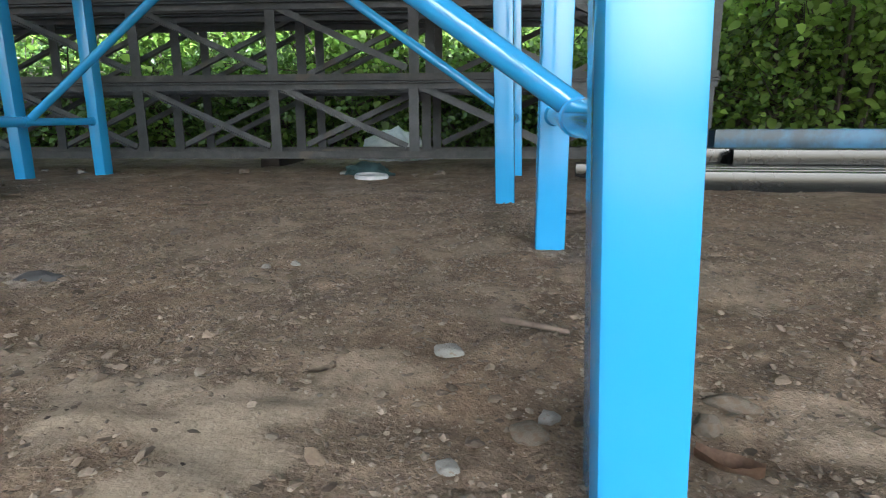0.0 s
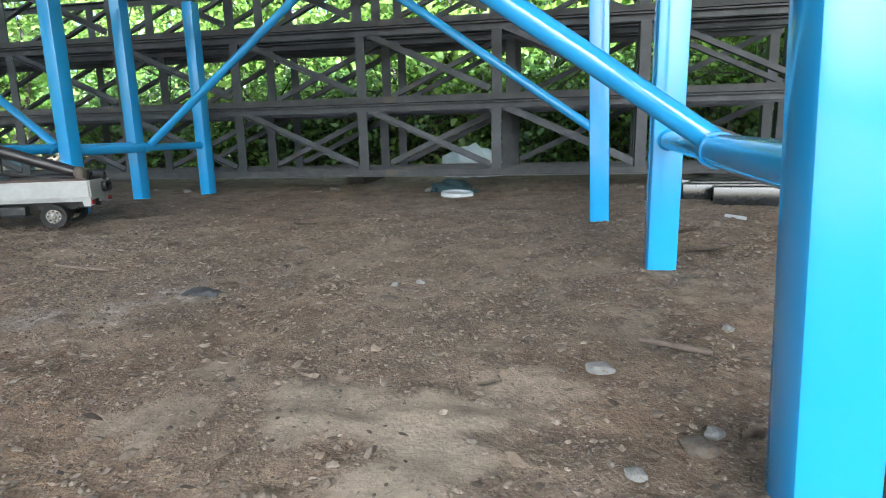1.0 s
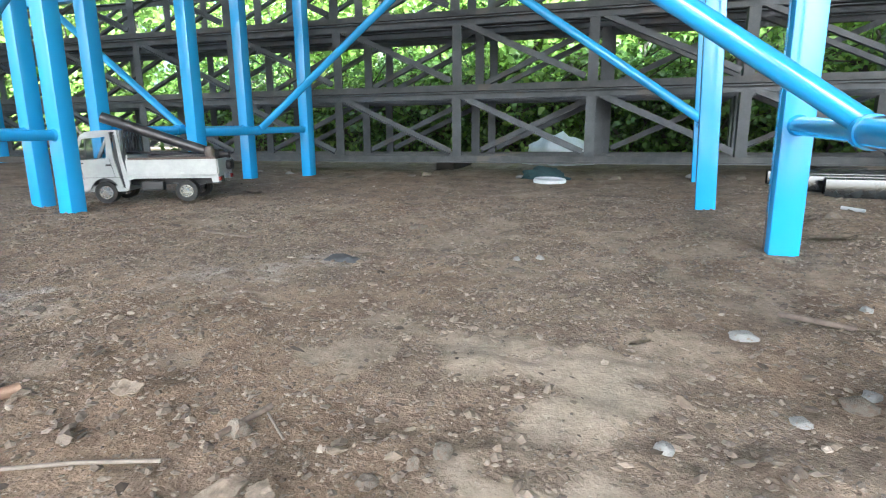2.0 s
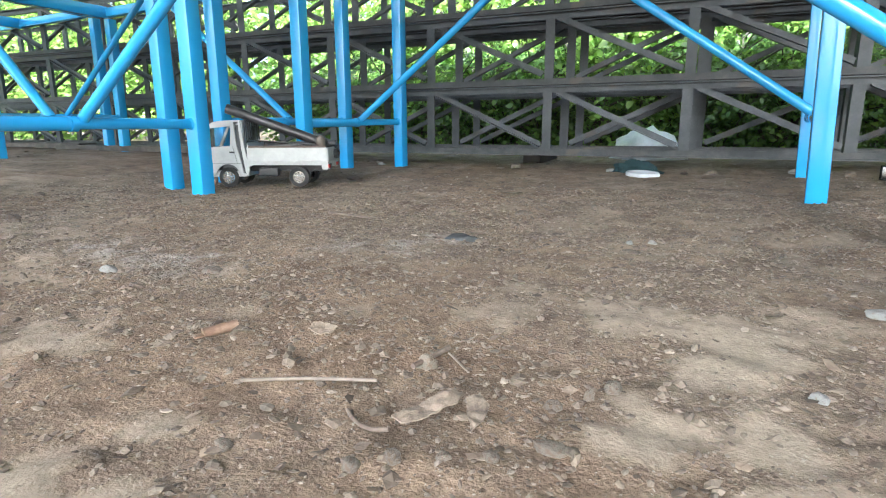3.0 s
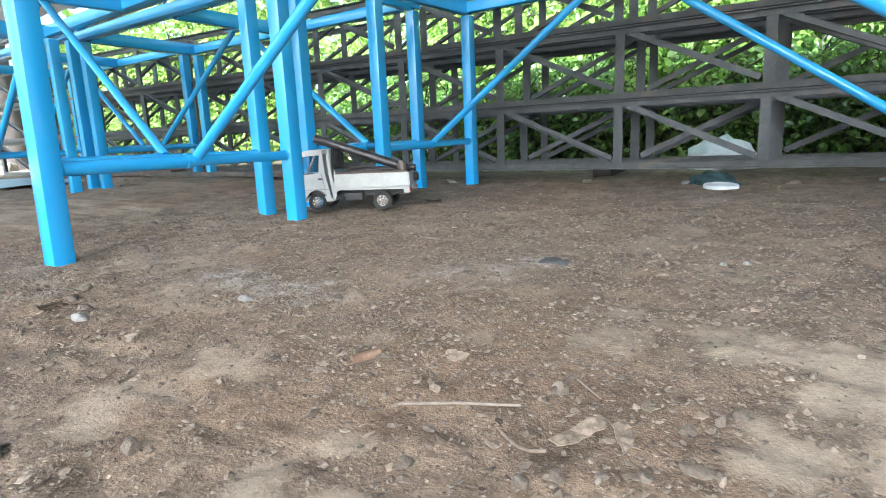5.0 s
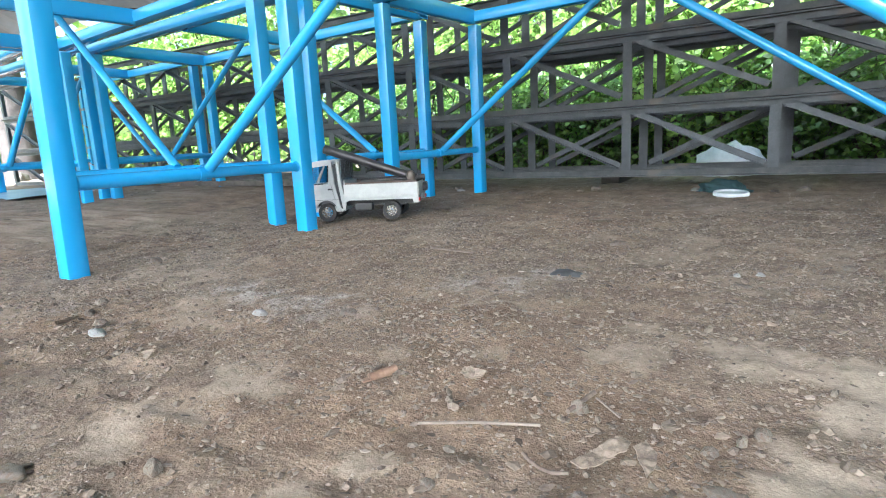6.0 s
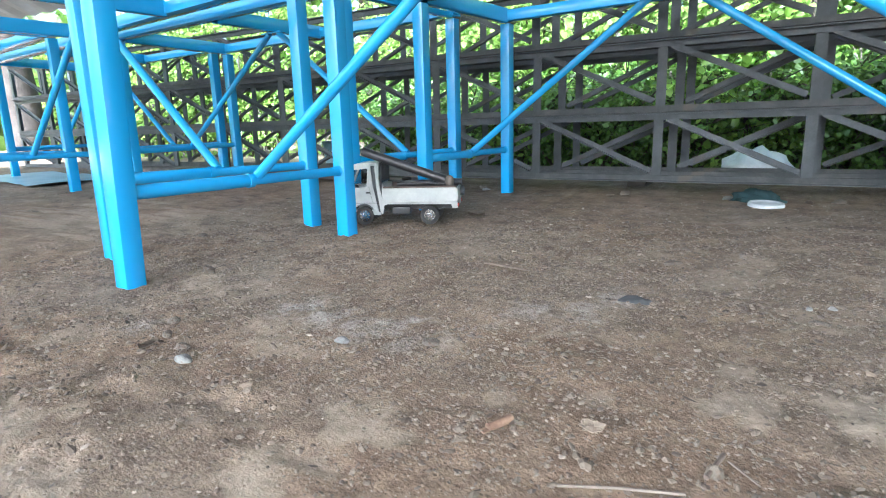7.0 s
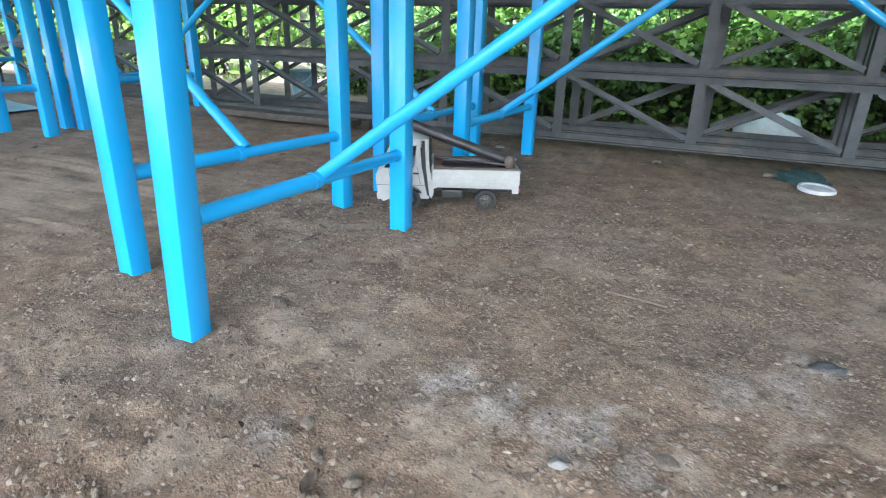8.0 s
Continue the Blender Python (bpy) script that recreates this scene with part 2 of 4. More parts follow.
def pipe(bm, p, q, r, wall, seg=18):
    """A hollow pipe with open ends."""
    m, n = along(p, q)
    rings = []
    for rad, z in ((r, 0), (r, n), (r - wall, n), (r - wall, 0)):
        rings.append([bm.verts.new(m @ Vector((rad * math.cos(2 * math.pi * i / seg), rad * math.sin(2 * math.pi * i / seg), z))) for i in range(seg)])
    for a, b in ((0, 1), (1, 2), (2, 3), (3, 0)):
        for i in range(seg):
            j = (i + 1) % seg
            bm.faces.new((rings[a][i], rings[a][j], rings[b][j], rings[b][i]))
    return bm


def square_tube(bm, p, q, w, h, wall=0.0025, r=0.003):
    """A rounded, hollow square tube from p to q; w across, h along the tube's second axis."""
    m, n = along(p, q)
    prof = []
    for sx, sy in ((1, 1), (-1, 1), (-1, -1), (1, -1)):
        for k in range(3):
            a = math.atan2(sy, sx) - math.pi / 4 + k * math.pi / 4
            prof.append((sx * (w / 2 - r) + r * math.cos(a), sy * (h / 2 - r) + r * math.sin(a)))
    inner = [(x * (1 - 2 * wall / w), y * (1 - 2 * wall / h)) for x, y in prof]
    rings = [[bm.verts.new(m @ Vector((x, y, z))) for x, y in pr] for pr, z in ((prof, 0), (prof, n), (inner, n), (inner, 0))]
    k = len(prof)
    for a, b in ((0, 1), (1, 2), (2, 3), (3, 0)):
        for i in range(k):
            j = (i + 1) % k
            bm.faces.new((rings[a][i], rings[a][j], rings[b][j], rings[b][i]))
    return bm


def slab(bm, pts, y0, y1):
    """A polygon in the x-z plane, given thickness from y0 to y1."""
    a = [bm.verts.new((x, y0, z)) for x, z in pts]
    b = [bm.verts.new((x, y1, z)) for x, z in pts]
    bm.faces.new(a)
    bm.faces.new(b[::-1])
    for i in range(len(pts)):
        j = (i + 1) % len(pts)
        bm.faces.new((a[j], a[i], b[i], b[j]))
    return bm


def ramp01(v):
    v = np.clip(v, 0, 1)
    return v * v * (3 - 2 * v)


def waves(x, y, s, seed):
    """Smooth value noise on a lattice of spacing s, for arrays."""
    r = np.random.default_rng(seed).random((128, 128))
    u, v = x / s, y / s
    i, j = np.floor(u).astype(int), np.floor(v).astype(int)
    fu, fv = u - i, v - j
    fu, fv = fu * fu * (3 - 2 * fu), fv * fv * (3 - 2 * fv)
    g = lambda a, b: r[a % 128, b % 128]
    return (g(i, j) * (1 - fu) + g(i + 1, j) * fu) * (1 - fv) + (g(i, j + 1) * (1 - fu) + g(i + 1, j + 1) * fu) * fv - 0.5


def lie(x, y):
    """The ground's broad height, without its roughness."""
    x, y = np.asarray(x, float), np.asarray(y, float)
    return 0.012 * ramp01((y - 0.9) / 0.8) + 0.029 * ramp01((-x - 1.12) / 1.15) + 0.01 * ramp01((y - 1.6) / 1.0) + 0.006 * ramp01((x + 0.05) / 0.15) * ramp01((y - 0.4) / 0.2) - 0.008 * np.exp(-((x - 0.08) ** 2 + (y - 0.22) ** 2) / 0.0144)


def ground_height(x, y):
    x, y = np.asarray(x, float), np.asarray(y, float)
    z = lie(x, y) + 0.006 * waves(x, y, 0.31, 1) + 0.006 * waves(x, y, 0.083, 2) + 0.0046 * waves(x, y, 0.029, 3) + 0.0034 * waves(x, y, 0.013, 4)
    return z - 0.001


def on_ground(x, y):
    return float(ground_height(x, y))


# ---- ground ----
def spread(lo, hi, step, far, grow=1.13):
    a = list(np.arange(lo, hi, step))
    left, right, d = [lo], [a[-1]], step
    while right[-1] < far:
        d *= grow
        right.append(right[-1] + d)
        left.append(left[-1] - d)
    return np.array(left[:0:-1] + a + right[1:])


def crust(x, y):
    """How much of the pale trodden crust lies at a place, 0 to 1."""
    rough = 1.5 * waves(x, y, 0.06, 11) + 1.7 * waves(x, y, 0.024, 12) + 0.8 * waves(x, y, 0.011, 13)
    k = np.zeros(len(x))
    for cx, cy, r, a in PALE:
        d = np.hypot(x - cx, (y - cy) * 1.1) / r
        k = np.maximum(k, a * ramp01((0.95 - d + rough) / 0.35))
    wide = waves(x, y, 0.22, 14) + 0.7 * waves(x, y, 0.07, 15) + 0.5 * rough
    return np.maximum(k, 0.45 * ramp01((wide - 0.46) / 0.12))


def build_ground():
    xs, ys = spread(-1.3, 0.45, 0.0052, 160), spread(-0.12, 1.1, 0.0052, 160)
    gx, gy = np.meshgrid(xs, ys, indexing="ij")
    gz = ground_height(gx, gy)
    far = np.hypot(gx, gy) > 9
    gz = np.where(far, lie(gx, gy), gz)
    v = np.stack([gx, gy, gz], -1).reshape(-1, 3)
    nx, ny = len(xs), len(ys)
    i = (np.arange(nx - 1)[:, None] * ny + np.arange(ny - 1)).ravel()
    f = np.stack([i, i + ny, i + ny + 1, i + 1], -1)
    me = bpy.data.meshes.new("ground")
    me.from_pydata(v, [], f)
    # pale trodden crust and ashy dust, blotches with ragged edges
    ash = np.zeros(len(v))
    x, y = v[:, 0], v[:, 1]
    rough = waves(x, y, 0.055, 11) + 1.2 * waves(x, y, 0.024, 12) + 0.9 * waves(x, y, 0.011, 13)
    pale = crust(x, y)
    for cx, cy, r, k in ASH:
        d = np.hypot(x - cx, (y - cy) * 0.9) / r
        ash = np.maximum(ash, k * ramp01((1.1 - d + 0.9 * rough) / 0.8))
    for name, val in (("pale", pale), ("ash", ash)):
        me.attributes.new(name, 'FLOAT', 'POINT').data.foreach_set("value", val.astype(np.float32))
    me.shade_smooth()
    me.materials.append(SOIL)
    ob = new("ground", me)
    return tagged(ob, "brown packed earth with pale crusted patches and grit", "ground", kind="structure")


PALE = [(-0.21, 0.318, 0.032, 0.8), (-0.15, 0.275, 0.03, 0.8), (-0.093, 0.26, 0.032, 0.85), (-0.08, 0.208, 0.036, 0.85), (-0.232, 0.258, 0.026, 0.6), (-0.16, 0.24, 0.026, 0.7),
        (-0.127, 0.253, 0.03, 0.7), (-0.1, 0.176, 0.04, 0.75), (-0.092, 0.128, 0.045, 0.8), (-0.125, 0.094, 0.03, 0.75), (-0.067, 0.092, 0.04, 0.85), (-0.34, 0.22, 0.022, 0.5),
        (-0.362, 0.008, 0.035, 0.75), (-0.338, 0.045, 0.028, 0.7), (-0.346, -0.01, 0.035, 0.8), (-0.325, -0.002, 0.022, 0.7), (-0.52, 0.02, 0.03, 0.6), (-0.504, 0.112, 0.028, 0.65), (-0.46, 0.1, 0.025, 0.5),
        (-1.125, 0.497, 0.035, 0.6), (-0.74, 0.63, 0.035, 0.5), (-0.44, 0.69, 0.03, 0.4), (-0.02, 0.3, 0.03, 0.5), (-0.2, 1.17, 0.07, 0.5), (-1.75, 0.62, 0.2, 0.6), (-1.5, 0.83, 0.12, 0.4), (0.22, 0.5, 0.06, 0.4)]
ASH = [(-0.717, 0.33, 0.045, 0.75), (-0.67, 0.31, 0.04, 0.6), (-0.638, 0.29, 0.035, 0.5), (-0.59, 0.287, 0.04, 0.6), (-0.543, 0.264, 0.03, 0.4), (-0.846, 0.177, 0.03, 0.4), (-0.446, 0.41, 0.05, 0.45), (-0.38, 0.5, 0.05, 0.4)]
ground = build_ground()

# unseen plain sheet roof, added as shade; slopes to the eave, hedge outside it
bm = bmesh.new()
xs_roof = np.arange(-4.3, 4.2, 0.075)
lines = [[bm.verts.new((x, y, z + 0.012 * (i % 2))) for i, x in enumerate(xs_roof)] for y, z in ((-2.4, 1.68), (-0.5, 1.9), (1.76, 0.9))]
for p, q in zip(lines, lines[1:]):
    for i in range(len(xs_roof) - 1):
        bm.faces.new((p[i], p[i + 1], q[i + 1], q[i]))
bmesh.ops.solidify(bm, geom=bm.faces[:], thickness=0.004)
tagged(part("ceiling", bm, ROOFING), "plain weathered grey corrugated sheet roof, unseen, added to shade the yard", "roof", kind="structure")



# ---- sky-blue welded table frames ----
TOP, TUBE, BAR = 0.522, 0.0315, 0.138


def build_table(corners, z0, leans=()):
    """corners: where the four legs stand (front pair, back pair, left before right).
    leans: leg number and how far that leg leans in x and y, per metre of height."""
    (ax, ay), (bx, by) = corners[0], corners[1]
    place = pose(ax, ay, z0, 0, 0, math.degrees(math.atan2(by - ay, bx - ax)))
    inv = place.inverted()
    feet = [inv @ Vector((x, y, float(lie(x, y)))) for x, y in corners]
    t = thing("table_frame", place, "sky-blue painted steel table frame without a top, standing on earth", "table frame", "blue table frames in rows")
    leans = dict(leans)
    tops = []
    for i, f in enumerate(feet):
        a, b = leans.get(i, (0, 0))
        high = TOP - f.z
        d = inv.to_3x3() @ Vector((a * high, b * high, high))
        bm = square_tube(bmesh.new(), (0, 0, -0.004), (0, 0, high), TUBE, TUBE)
        for v in bm.verts:
            v.co.x, v.co.y = v.co.x + d.x * v.co.z / high, v.co.y + d.y * v.co.z / high
        leg = part("leg", bm, BLUE, t, smooth=40)
        leg.location = f
        tops.append(f + d)
    h = 0.045
    lift = Vector((0, 0, h / 2))

    def rail(name, p, q, short, cut):
        d = (q - p).normalized()
        part(name, square_tube(bmesh.new(), p + lift + d * short, q + lift - d * short, cut[0], cut[1]), BLUE, t, smooth=40)

    rail("long_rail", tops[0], tops[1], -TUBE / 2, (h, TUBE))
    rail("long_rail", tops[2], tops[3], -TUBE / 2, (h, TUBE))
    low = (TUBE - 0.003, h - 0.004)
    rail("end_rail", tops[0], tops[2], TUBE / 2, low)
    rail("end_rail", tops[1], tops[3], TUBE / 2, low)
    m0, m1 = (tops[0] + tops[1]) / 2, (tops[2] + tops[3]) / 2
    rail("middle_rail", m0, m1, TUBE / 2, low)
    hub = m0.lerp(m1, 0.52)
    part("gusset_plate", box(bmesh.new(), (hub.x - 0.05, hub.y - 0.014, TOP - 0.004), (hub.x + 0.05, hub.y + 0.014, TOP), 0.001), BLUE, t)
    up = Vector((0, 0, BAR))
    for i, j, s in ((0, 2, -1), (1, 3, 1)):
        p, q = feet[i].lerp(tops[i], BAR / TOP), feet[j].lerp(tops[j], BAR / TOP)
        d = (q - p).normalized()
        p, q = p + d * (TUBE / 2), q - d * (TUBE / 2)
        c = p.lerp(q, 0.46 if s < 0 else 0.42)
        bar = part("stretcher", rod(bmesh.new(), p, c + d * 0.012, 0.0113, 20), BLUE, t, smooth=40)
        part("stretcher_tube", rod(bmesh.new(), c - d * 0.02, q, 0.0093, 20), BLUE, bar, smooth=40)
        part("weld_collar", rod(bmesh.new(), c + d * 0.006, c + d * 0.017, 0.0128, 20), BLUE, bar, smooth=40)
        part("weld_bead", rod(bmesh.new(), p - d * 0.001, p + d * 0.004, 0.014, 14, 0.0113), BLUE, bar, smooth=50)
        part("weld_bead", rod(bmesh.new(), q + d * 0.001, q - d * 0.004, 0.0118, 14, 0.0093), BLUE, bar, smooth=50)
        part("brace", rod(bmesh.new(), c + d * 0.028 + Vector((0, 0, 0.006)), Vector((hub.x + s * 0.022, hub.y, TOP - 0.002)), 0.0093, 18), BLUE, t, smooth=40)
    return t


build_table([(-1.046, 0.293), (0.0885, 0.202), (-0.977, 0.74), (0.127, 0.62)], 0.0, {0: (0.042, 0.0), 1: (-0.04, 0.0)})
build_table([(-0.985, 1.105), (0.110, 0.957), (-0.907, 1.509), (0.172, 1.375)], 0.003, {1: (-0.03, 0.0), 3: (-0.03, 0.0)})
build_table([(-2.29, 0.575), (-1.25, 0.404), (-2.20, 1.005), (-1.151, 0.834)], 0.014)
build_table([(-2.20, 1.115), (-1.128, 0.976), (-2.17, 1.57), (-1.046, 1.41)], 0.018)
build_table([(-3.46, 0.73), (-2.43, 0.55), (-3.38, 1.16), (-2.36, 0.98)], 0.029)
build_table([(-3.34, 1.27), (-2.275, 1.115), (-3.33, 1.73), (-2.28, 1.59)], 0.032)


# ---- stacked steel roof trusses ----
PANEL, NPAN, THIGH = 0.379, 13, 0.2


def angle_bar(bm, p, q, w, t, up, flip=1):
    """An L-shaped bar from p to q with legs w wide and t thick; up is roughly the way of one leg."""
    d = (Vector(q) - Vector(p)).normalized()
    u = (Vector(up) - d * d.dot(Vector(up))).normalized()
    s = d.cross(u) * flip
    prof = [(0, 0), (w, 0), (w, t), (t, t), (t, w), (0, w)]
    rings = [[bm.verts.new(Vector(e) + u * a + s * b) for a, b in prof] for e in (p, q)]
    for i in range(6):
        j = (i + 1) % 6
        bm.faces.new((rings[0][i], rings[0][j], rings[1][j], rings[1][i]))
    bm.faces.new(rings[0][::-1])
    bm.faces.new(rings[1])
    return bm


def build_truss(turned):
    """turned: from which panel on the braces lean the other way."""
    t = thing("roof_truss", Matrix(), "grey primed steel angle truss stacked on edge with others", "truss", "stacked roof trusses")
    n = PANEL * NPAN
    for name, z, k in (("bottom_chord", 0.0, 1), ("top_chord", THIGH, -1)):
        bm = bmesh.new()
        angle_bar(bm, (-n, -0.004, z), (0.02, -0.004, z), 0.019, 0.0035, (0, 0, k), k)
        angle_bar(bm, (-n, 0.004, z), (0.02, 0.004, z), 0.019, 0.0035, (0, 0, k), -k)
        part(name, bm, DUSTYSTEEL if z == 0.0 else STEEL, t)
    post = None
    for i in range(NPAN + 1):
        if post is None:
            bm = bmesh.new()
            angle_bar(bm, (-0.013, -0.006, 0.004), (-0.013, -0.006, THIGH - 0.004), 0.027, 0.0035, (1, 0, 0), 1)
            post = part("post", bm, STEEL, t)
        o = post if i == 0 else share(post)
        o.location = (-i * PANEL, 0, 0)
    first = {}
    for i in range(NPAN):
        lean = 1 if i < turned else -1
        if lean not in first:
            bm = bmesh.new()
            a, b = (-PANEL + 0.022, -0.003, THIGH - 0.024), (-0.022, -0.003, 0.024)
            if lean < 0:
                a, b = (a[0], a[1], b[2]), (b[0], b[1], a[2])
            angle_bar(bm, a, b, 0.017, 0.003, (0, 0, 1), 1)
            first[lean] = part("brace", bm, STEEL, t)
            o = first[lean]
        else:
            o = share(first[lean])
        o.location = (-i * PANEL, 0, 0)
    return t


truss_a, truss_b, truss_c = build_truss(99), build_truss(2), build_truss(0)
TURN = -3.0
for row, made in ((0, truss_a), (1, truss_b), (2, truss_c)):
    for level in range(3):
        wob = 0.012 * math.sin(5 * row + 3 * level) if level else 0.0
        m = pose(0.675 + 0.026 * row + wob, 1.522 + 0.16 * row + 0.3 * wob, 0.046 + level * (THIGH + 0.0025), 0, 0, TURN)
        if level == 0:
            made.matrix_world = m
        else:
            copy_thing(made, m)
# timbers that keep the trusses off the earth
sleeper = part("bearer", box(bmesh.new(), (-0.03, 0.17, -0.045), (0.03, 0.42, 0.0), 0.003), DARKWOOD)
tagged(sleeper, "dark weathered timber bearer under the stacked trusses", "timber", "bearers under the trusses")
for i, x in enumerate((0.55, -0.55, -1.75, -2.95, -4.1)):
    o = sleeper if i == 0 else share(sleeper)
    if i:
        tagged(o, sleeper["label"], "timber", "bearers under the trusses")
    o.matrix_world = pose(x, 1.522 - math.tan(radians(TURN)) * (0.675 - x), 0.0455, 0, 0, TURN)


# ---- bundle of tubes and a blue beam ----
def build_tubes():
    ways = pose(0.31, 1.17, 0.0, 0, 0, -9)
    first = {}
    for y, z, w, h, x0, n in ((0.0, 0.002, 0.05, 0.027, 0.05, 2.6), (0.053, 0.002, 0.05, 0.03, 0.0, 2.6), (0.106, 0.002, 0.05, 0.033, 0.02, 2.7), (0.159, 0.002, 0.05, 0.033, -0.03, 2.6),
                              (0.212, 0.002, 0.05, 0.033, 0.05, 2.6), (0.15, 0.036, 0.05, 0.033, 0.30, 2.4), (0.203, 0.036, 0.05, 0.033, 0.24, 2.4), (0.256, 0.002, 0.04, 0.033, 0.1, 2.6)):
        key = (w, h, n)
        if key not in first:
            first[key] = part("square_tube", square_tube(bmesh.new(), (0, 0, h / 2), (n, 0, h / 2), h, w, 0.002, 0.003), BLACKTUBE, smooth=40)
            o = first[key]
        else:
            o = share(first[key])
        tagged(o, "glossy black steel tube lying on the earth in a bundle" if z < 0.01 else "glossy black steel tube lying on top of a bundle", "steel tube", "bundle of steel tubes")
        o.matrix_world = ways @ pose(x0, y, z + 0.004)
    beam = part("blue_beam", square_tube(bmesh.new(), (0, 0, 0.03), (2.2, 0, 0.03), 0.06, 0.06, 0.003, 0.003), BLUEBEAM, smooth=40)
    tagged(beam, "worn dark blue painted steel beam lying behind steel tubes", "beam")
    beam.matrix_world = ways @ pose(0.3, 0.315, 0.062)
    for x in (0.5, 1.9):
        prop = part("beam_support", box(bmesh.new(), (-0.03, -0.03, 0), (0.03, 0.03, 0.053), 0.003), CARGOWOOD)
        tagged(prop, "dark timber block under a blue beam", "timber block")
        prop.matrix_world = ways @ pose(x, 0.315, 0.009)


build_tubes()


# ---- toy pickup truck ----
def build_wheel(t, x, y):
    w = part("wheel", pipe(bmesh.new(), (0, -0.009, 0), (0, 0.009, 0), 0.021, 0.0075, 28), TYRE, t, "black rubber tyre with chrome rim", smooth=50)
    w.location = (x, y, 0.021)
    s = 1 if y > 0 else -1
    bm = bmesh.new()
    rod(bm, (0, -0.006, 0), (0, 0.006, 0), 0.0145, 24)
    rod(bm, (0, s * 0.006, 0), (0, s * 0.0085, 0), 0.0145, 24, 0.0125)
    part("rim", bm, CHROME, w, "chrome rim", smooth=40)
    bm = bmesh.new()
    for i in range(8):
        a = i * math.pi / 4
        rod(bm, (0.0092 * math.cos(a), s * 0.0083, 0.0092 * math.sin(a)), (0.0092 * math.cos(a), s * 0.0088, 0.0092 * math.sin(a)), 0.0019, 8)
    part("rim_holes", bm, TOYBLACK, w)
    part("hub_cap", rod(bmesh.new(), (0, s * 0.008, 0), (0, s * 0.0115, 0), 0.0052, 16, 0.004), CHROME, w, smooth=40)


def build_truck():
    t = thing("toy_pickup_truck", Matrix(), "white toy pickup truck loaded with dark pipes, standing on earth", "toy truck")
    half = 0.056
    # cab: skin panels round an open inside
    cab = part("cab", box(bmesh.new(), (0.036, -half + 0.004, 0.022), (0.125, half - 0.004, 0.034), 0.002), TOYWHITE, t)
    arch = [(0.074 + 0.0265 * math.cos(a), 0.0225 + 0.0265 * math.sin(a)) for a in np.linspace(radians(12), radians(168), 13)]
    outline = [(0.127, 0.017), (0.136, 0.03), (0.14, 0.055), (0.139, 0.072), (0.132, 0.083), (0.052, 0.087), (0.041, 0.03), (0.047, 0.026)] + arch[::-1]
    for s in (1, -1):
        y0, y1 = sorted((s * half, s * (half - 0.004)))
        side = part("side_panel", slab(bmesh.new(), outline, y0, y1), TOYWHITE, cab)
        bm = bmesh.new()
        slab(bm, [(0.132, 0.083), (0.124, 0.0835), (0.106, 0.124), (0.109, 0.13)], y0, y1)
        slab(bm, [(0.109, 0.13), (0.106, 0.124), (0.062, 0.128), (0.056, 0.138), (0.098, 0.135)], y0, y1)
        slab(bm, [(0.066, 0.0863), (0.052, 0.087), (0.056, 0.138), (0.062, 0.128)], y0, y1)
        part("window_frame", bm, TOYWHITE, cab)
        part("side_window", slab(bmesh.new(), [(0.125, 0.083), (0.106, 0.1245), (0.062, 0.1285), (0.066, 0.086)], s * (half - 0.0022), s * (half - 0.0032)), WINDOW, cab).visible_shadow = False
        part("window_divider", slab(bmesh.new(), [(0.1045, 0.0845), (0.102, 0.0845), (0.0985, 0.125), (0.1005, 0.125)], *sorted((s * (half + 0.0004), s * (half - 0.001)))), TOYBLACK, cab)
        part("door_handle", box(bmesh.new(), (0.058, s * half - 0.001, 0.072), (0.068, s * half + 0.0012, 0.0755), 0.0005), TOYBLACK, cab, "black door handle")
        part("door_lock", box(bmesh.new(), (0.108, s * half - 0.0008, 0.0765), (0.112, s * half + 0.0008, 0.079)), TOYBLACK, cab)
        bm = bmesh.new()
        for a, b in (((0.116, 0.083), (0.11, 0.046)), ((0.0605, 0.0868), (0.053, 0.05)), ((0.139, 0.05), (0.044, 0.05))):
            rod(bm, (a[0], s * half, a[1]), (b[0], s * half, b[1]), 0.0004, 6)
        part("door_seam", bm, TOYSEAT, cab)
        part("rear_door_gap", slab(bmesh.new(), [(0.0525, 0.13), (0.0465, 0.131), (0.0455, 0.087), (0.031, 0.026), (0.0405, 0.03), (0.0515, 0.087)], *sorted((s * (half - 0.003), s * (half - 0.006)))), TOYBLACK, cab)
        part("corner_panel", slab(bmesh.new(), [(0.0465, 0.139), (0.042, 0.139), (0.0365, 0.086), (0.0275, 0.038), (0.031, 0.024), (0.036, 0.03), (0.0435, 0.086)], y0, y1), TOYWHITE, cab)
        part("mirror", box(bmesh.new(), (0.122, s * (half + 0.002), 0.092), (0.126, s * (half + 0.012), 0.106), 0.0012), TOYBLACK, cab)
        part("headlight", box(bmesh.new(), (0.138, s * 0.032 - 0.01, 0.056), (0.1415, s * 0.032 + 0.01, 0.068), 0.0012), TOYAMBER, cab, "clear square headlight")
    roof = bmesh.new()
    slab(roof, [(0.109, 0.13), (0.1, 0.1365), (0.08, 0.1395), (0.042, 0.1405), (0.042, 0.137), (0.08, 0.1362), (0.098, 0.1335), (0.106, 0.128)], -half + 0.001, half - 0.001)
    part("roof", roof, TOYWHITE, cab, smooth=35)
    front = bmesh.new()
    slab(front, [(0.127, 0.017), (0.136, 0.03), (0.14, 0.055), (0.139, 0.072), (0.132, 0.083), (0.128, 0.083), (0.135, 0.07), (0.136, 0.055), (0.132, 0.032), (0.123, 0.019)], -half + 0.004, half - 0.004)
    part("front_panel", front, TOYWHITE, cab, smooth=30)
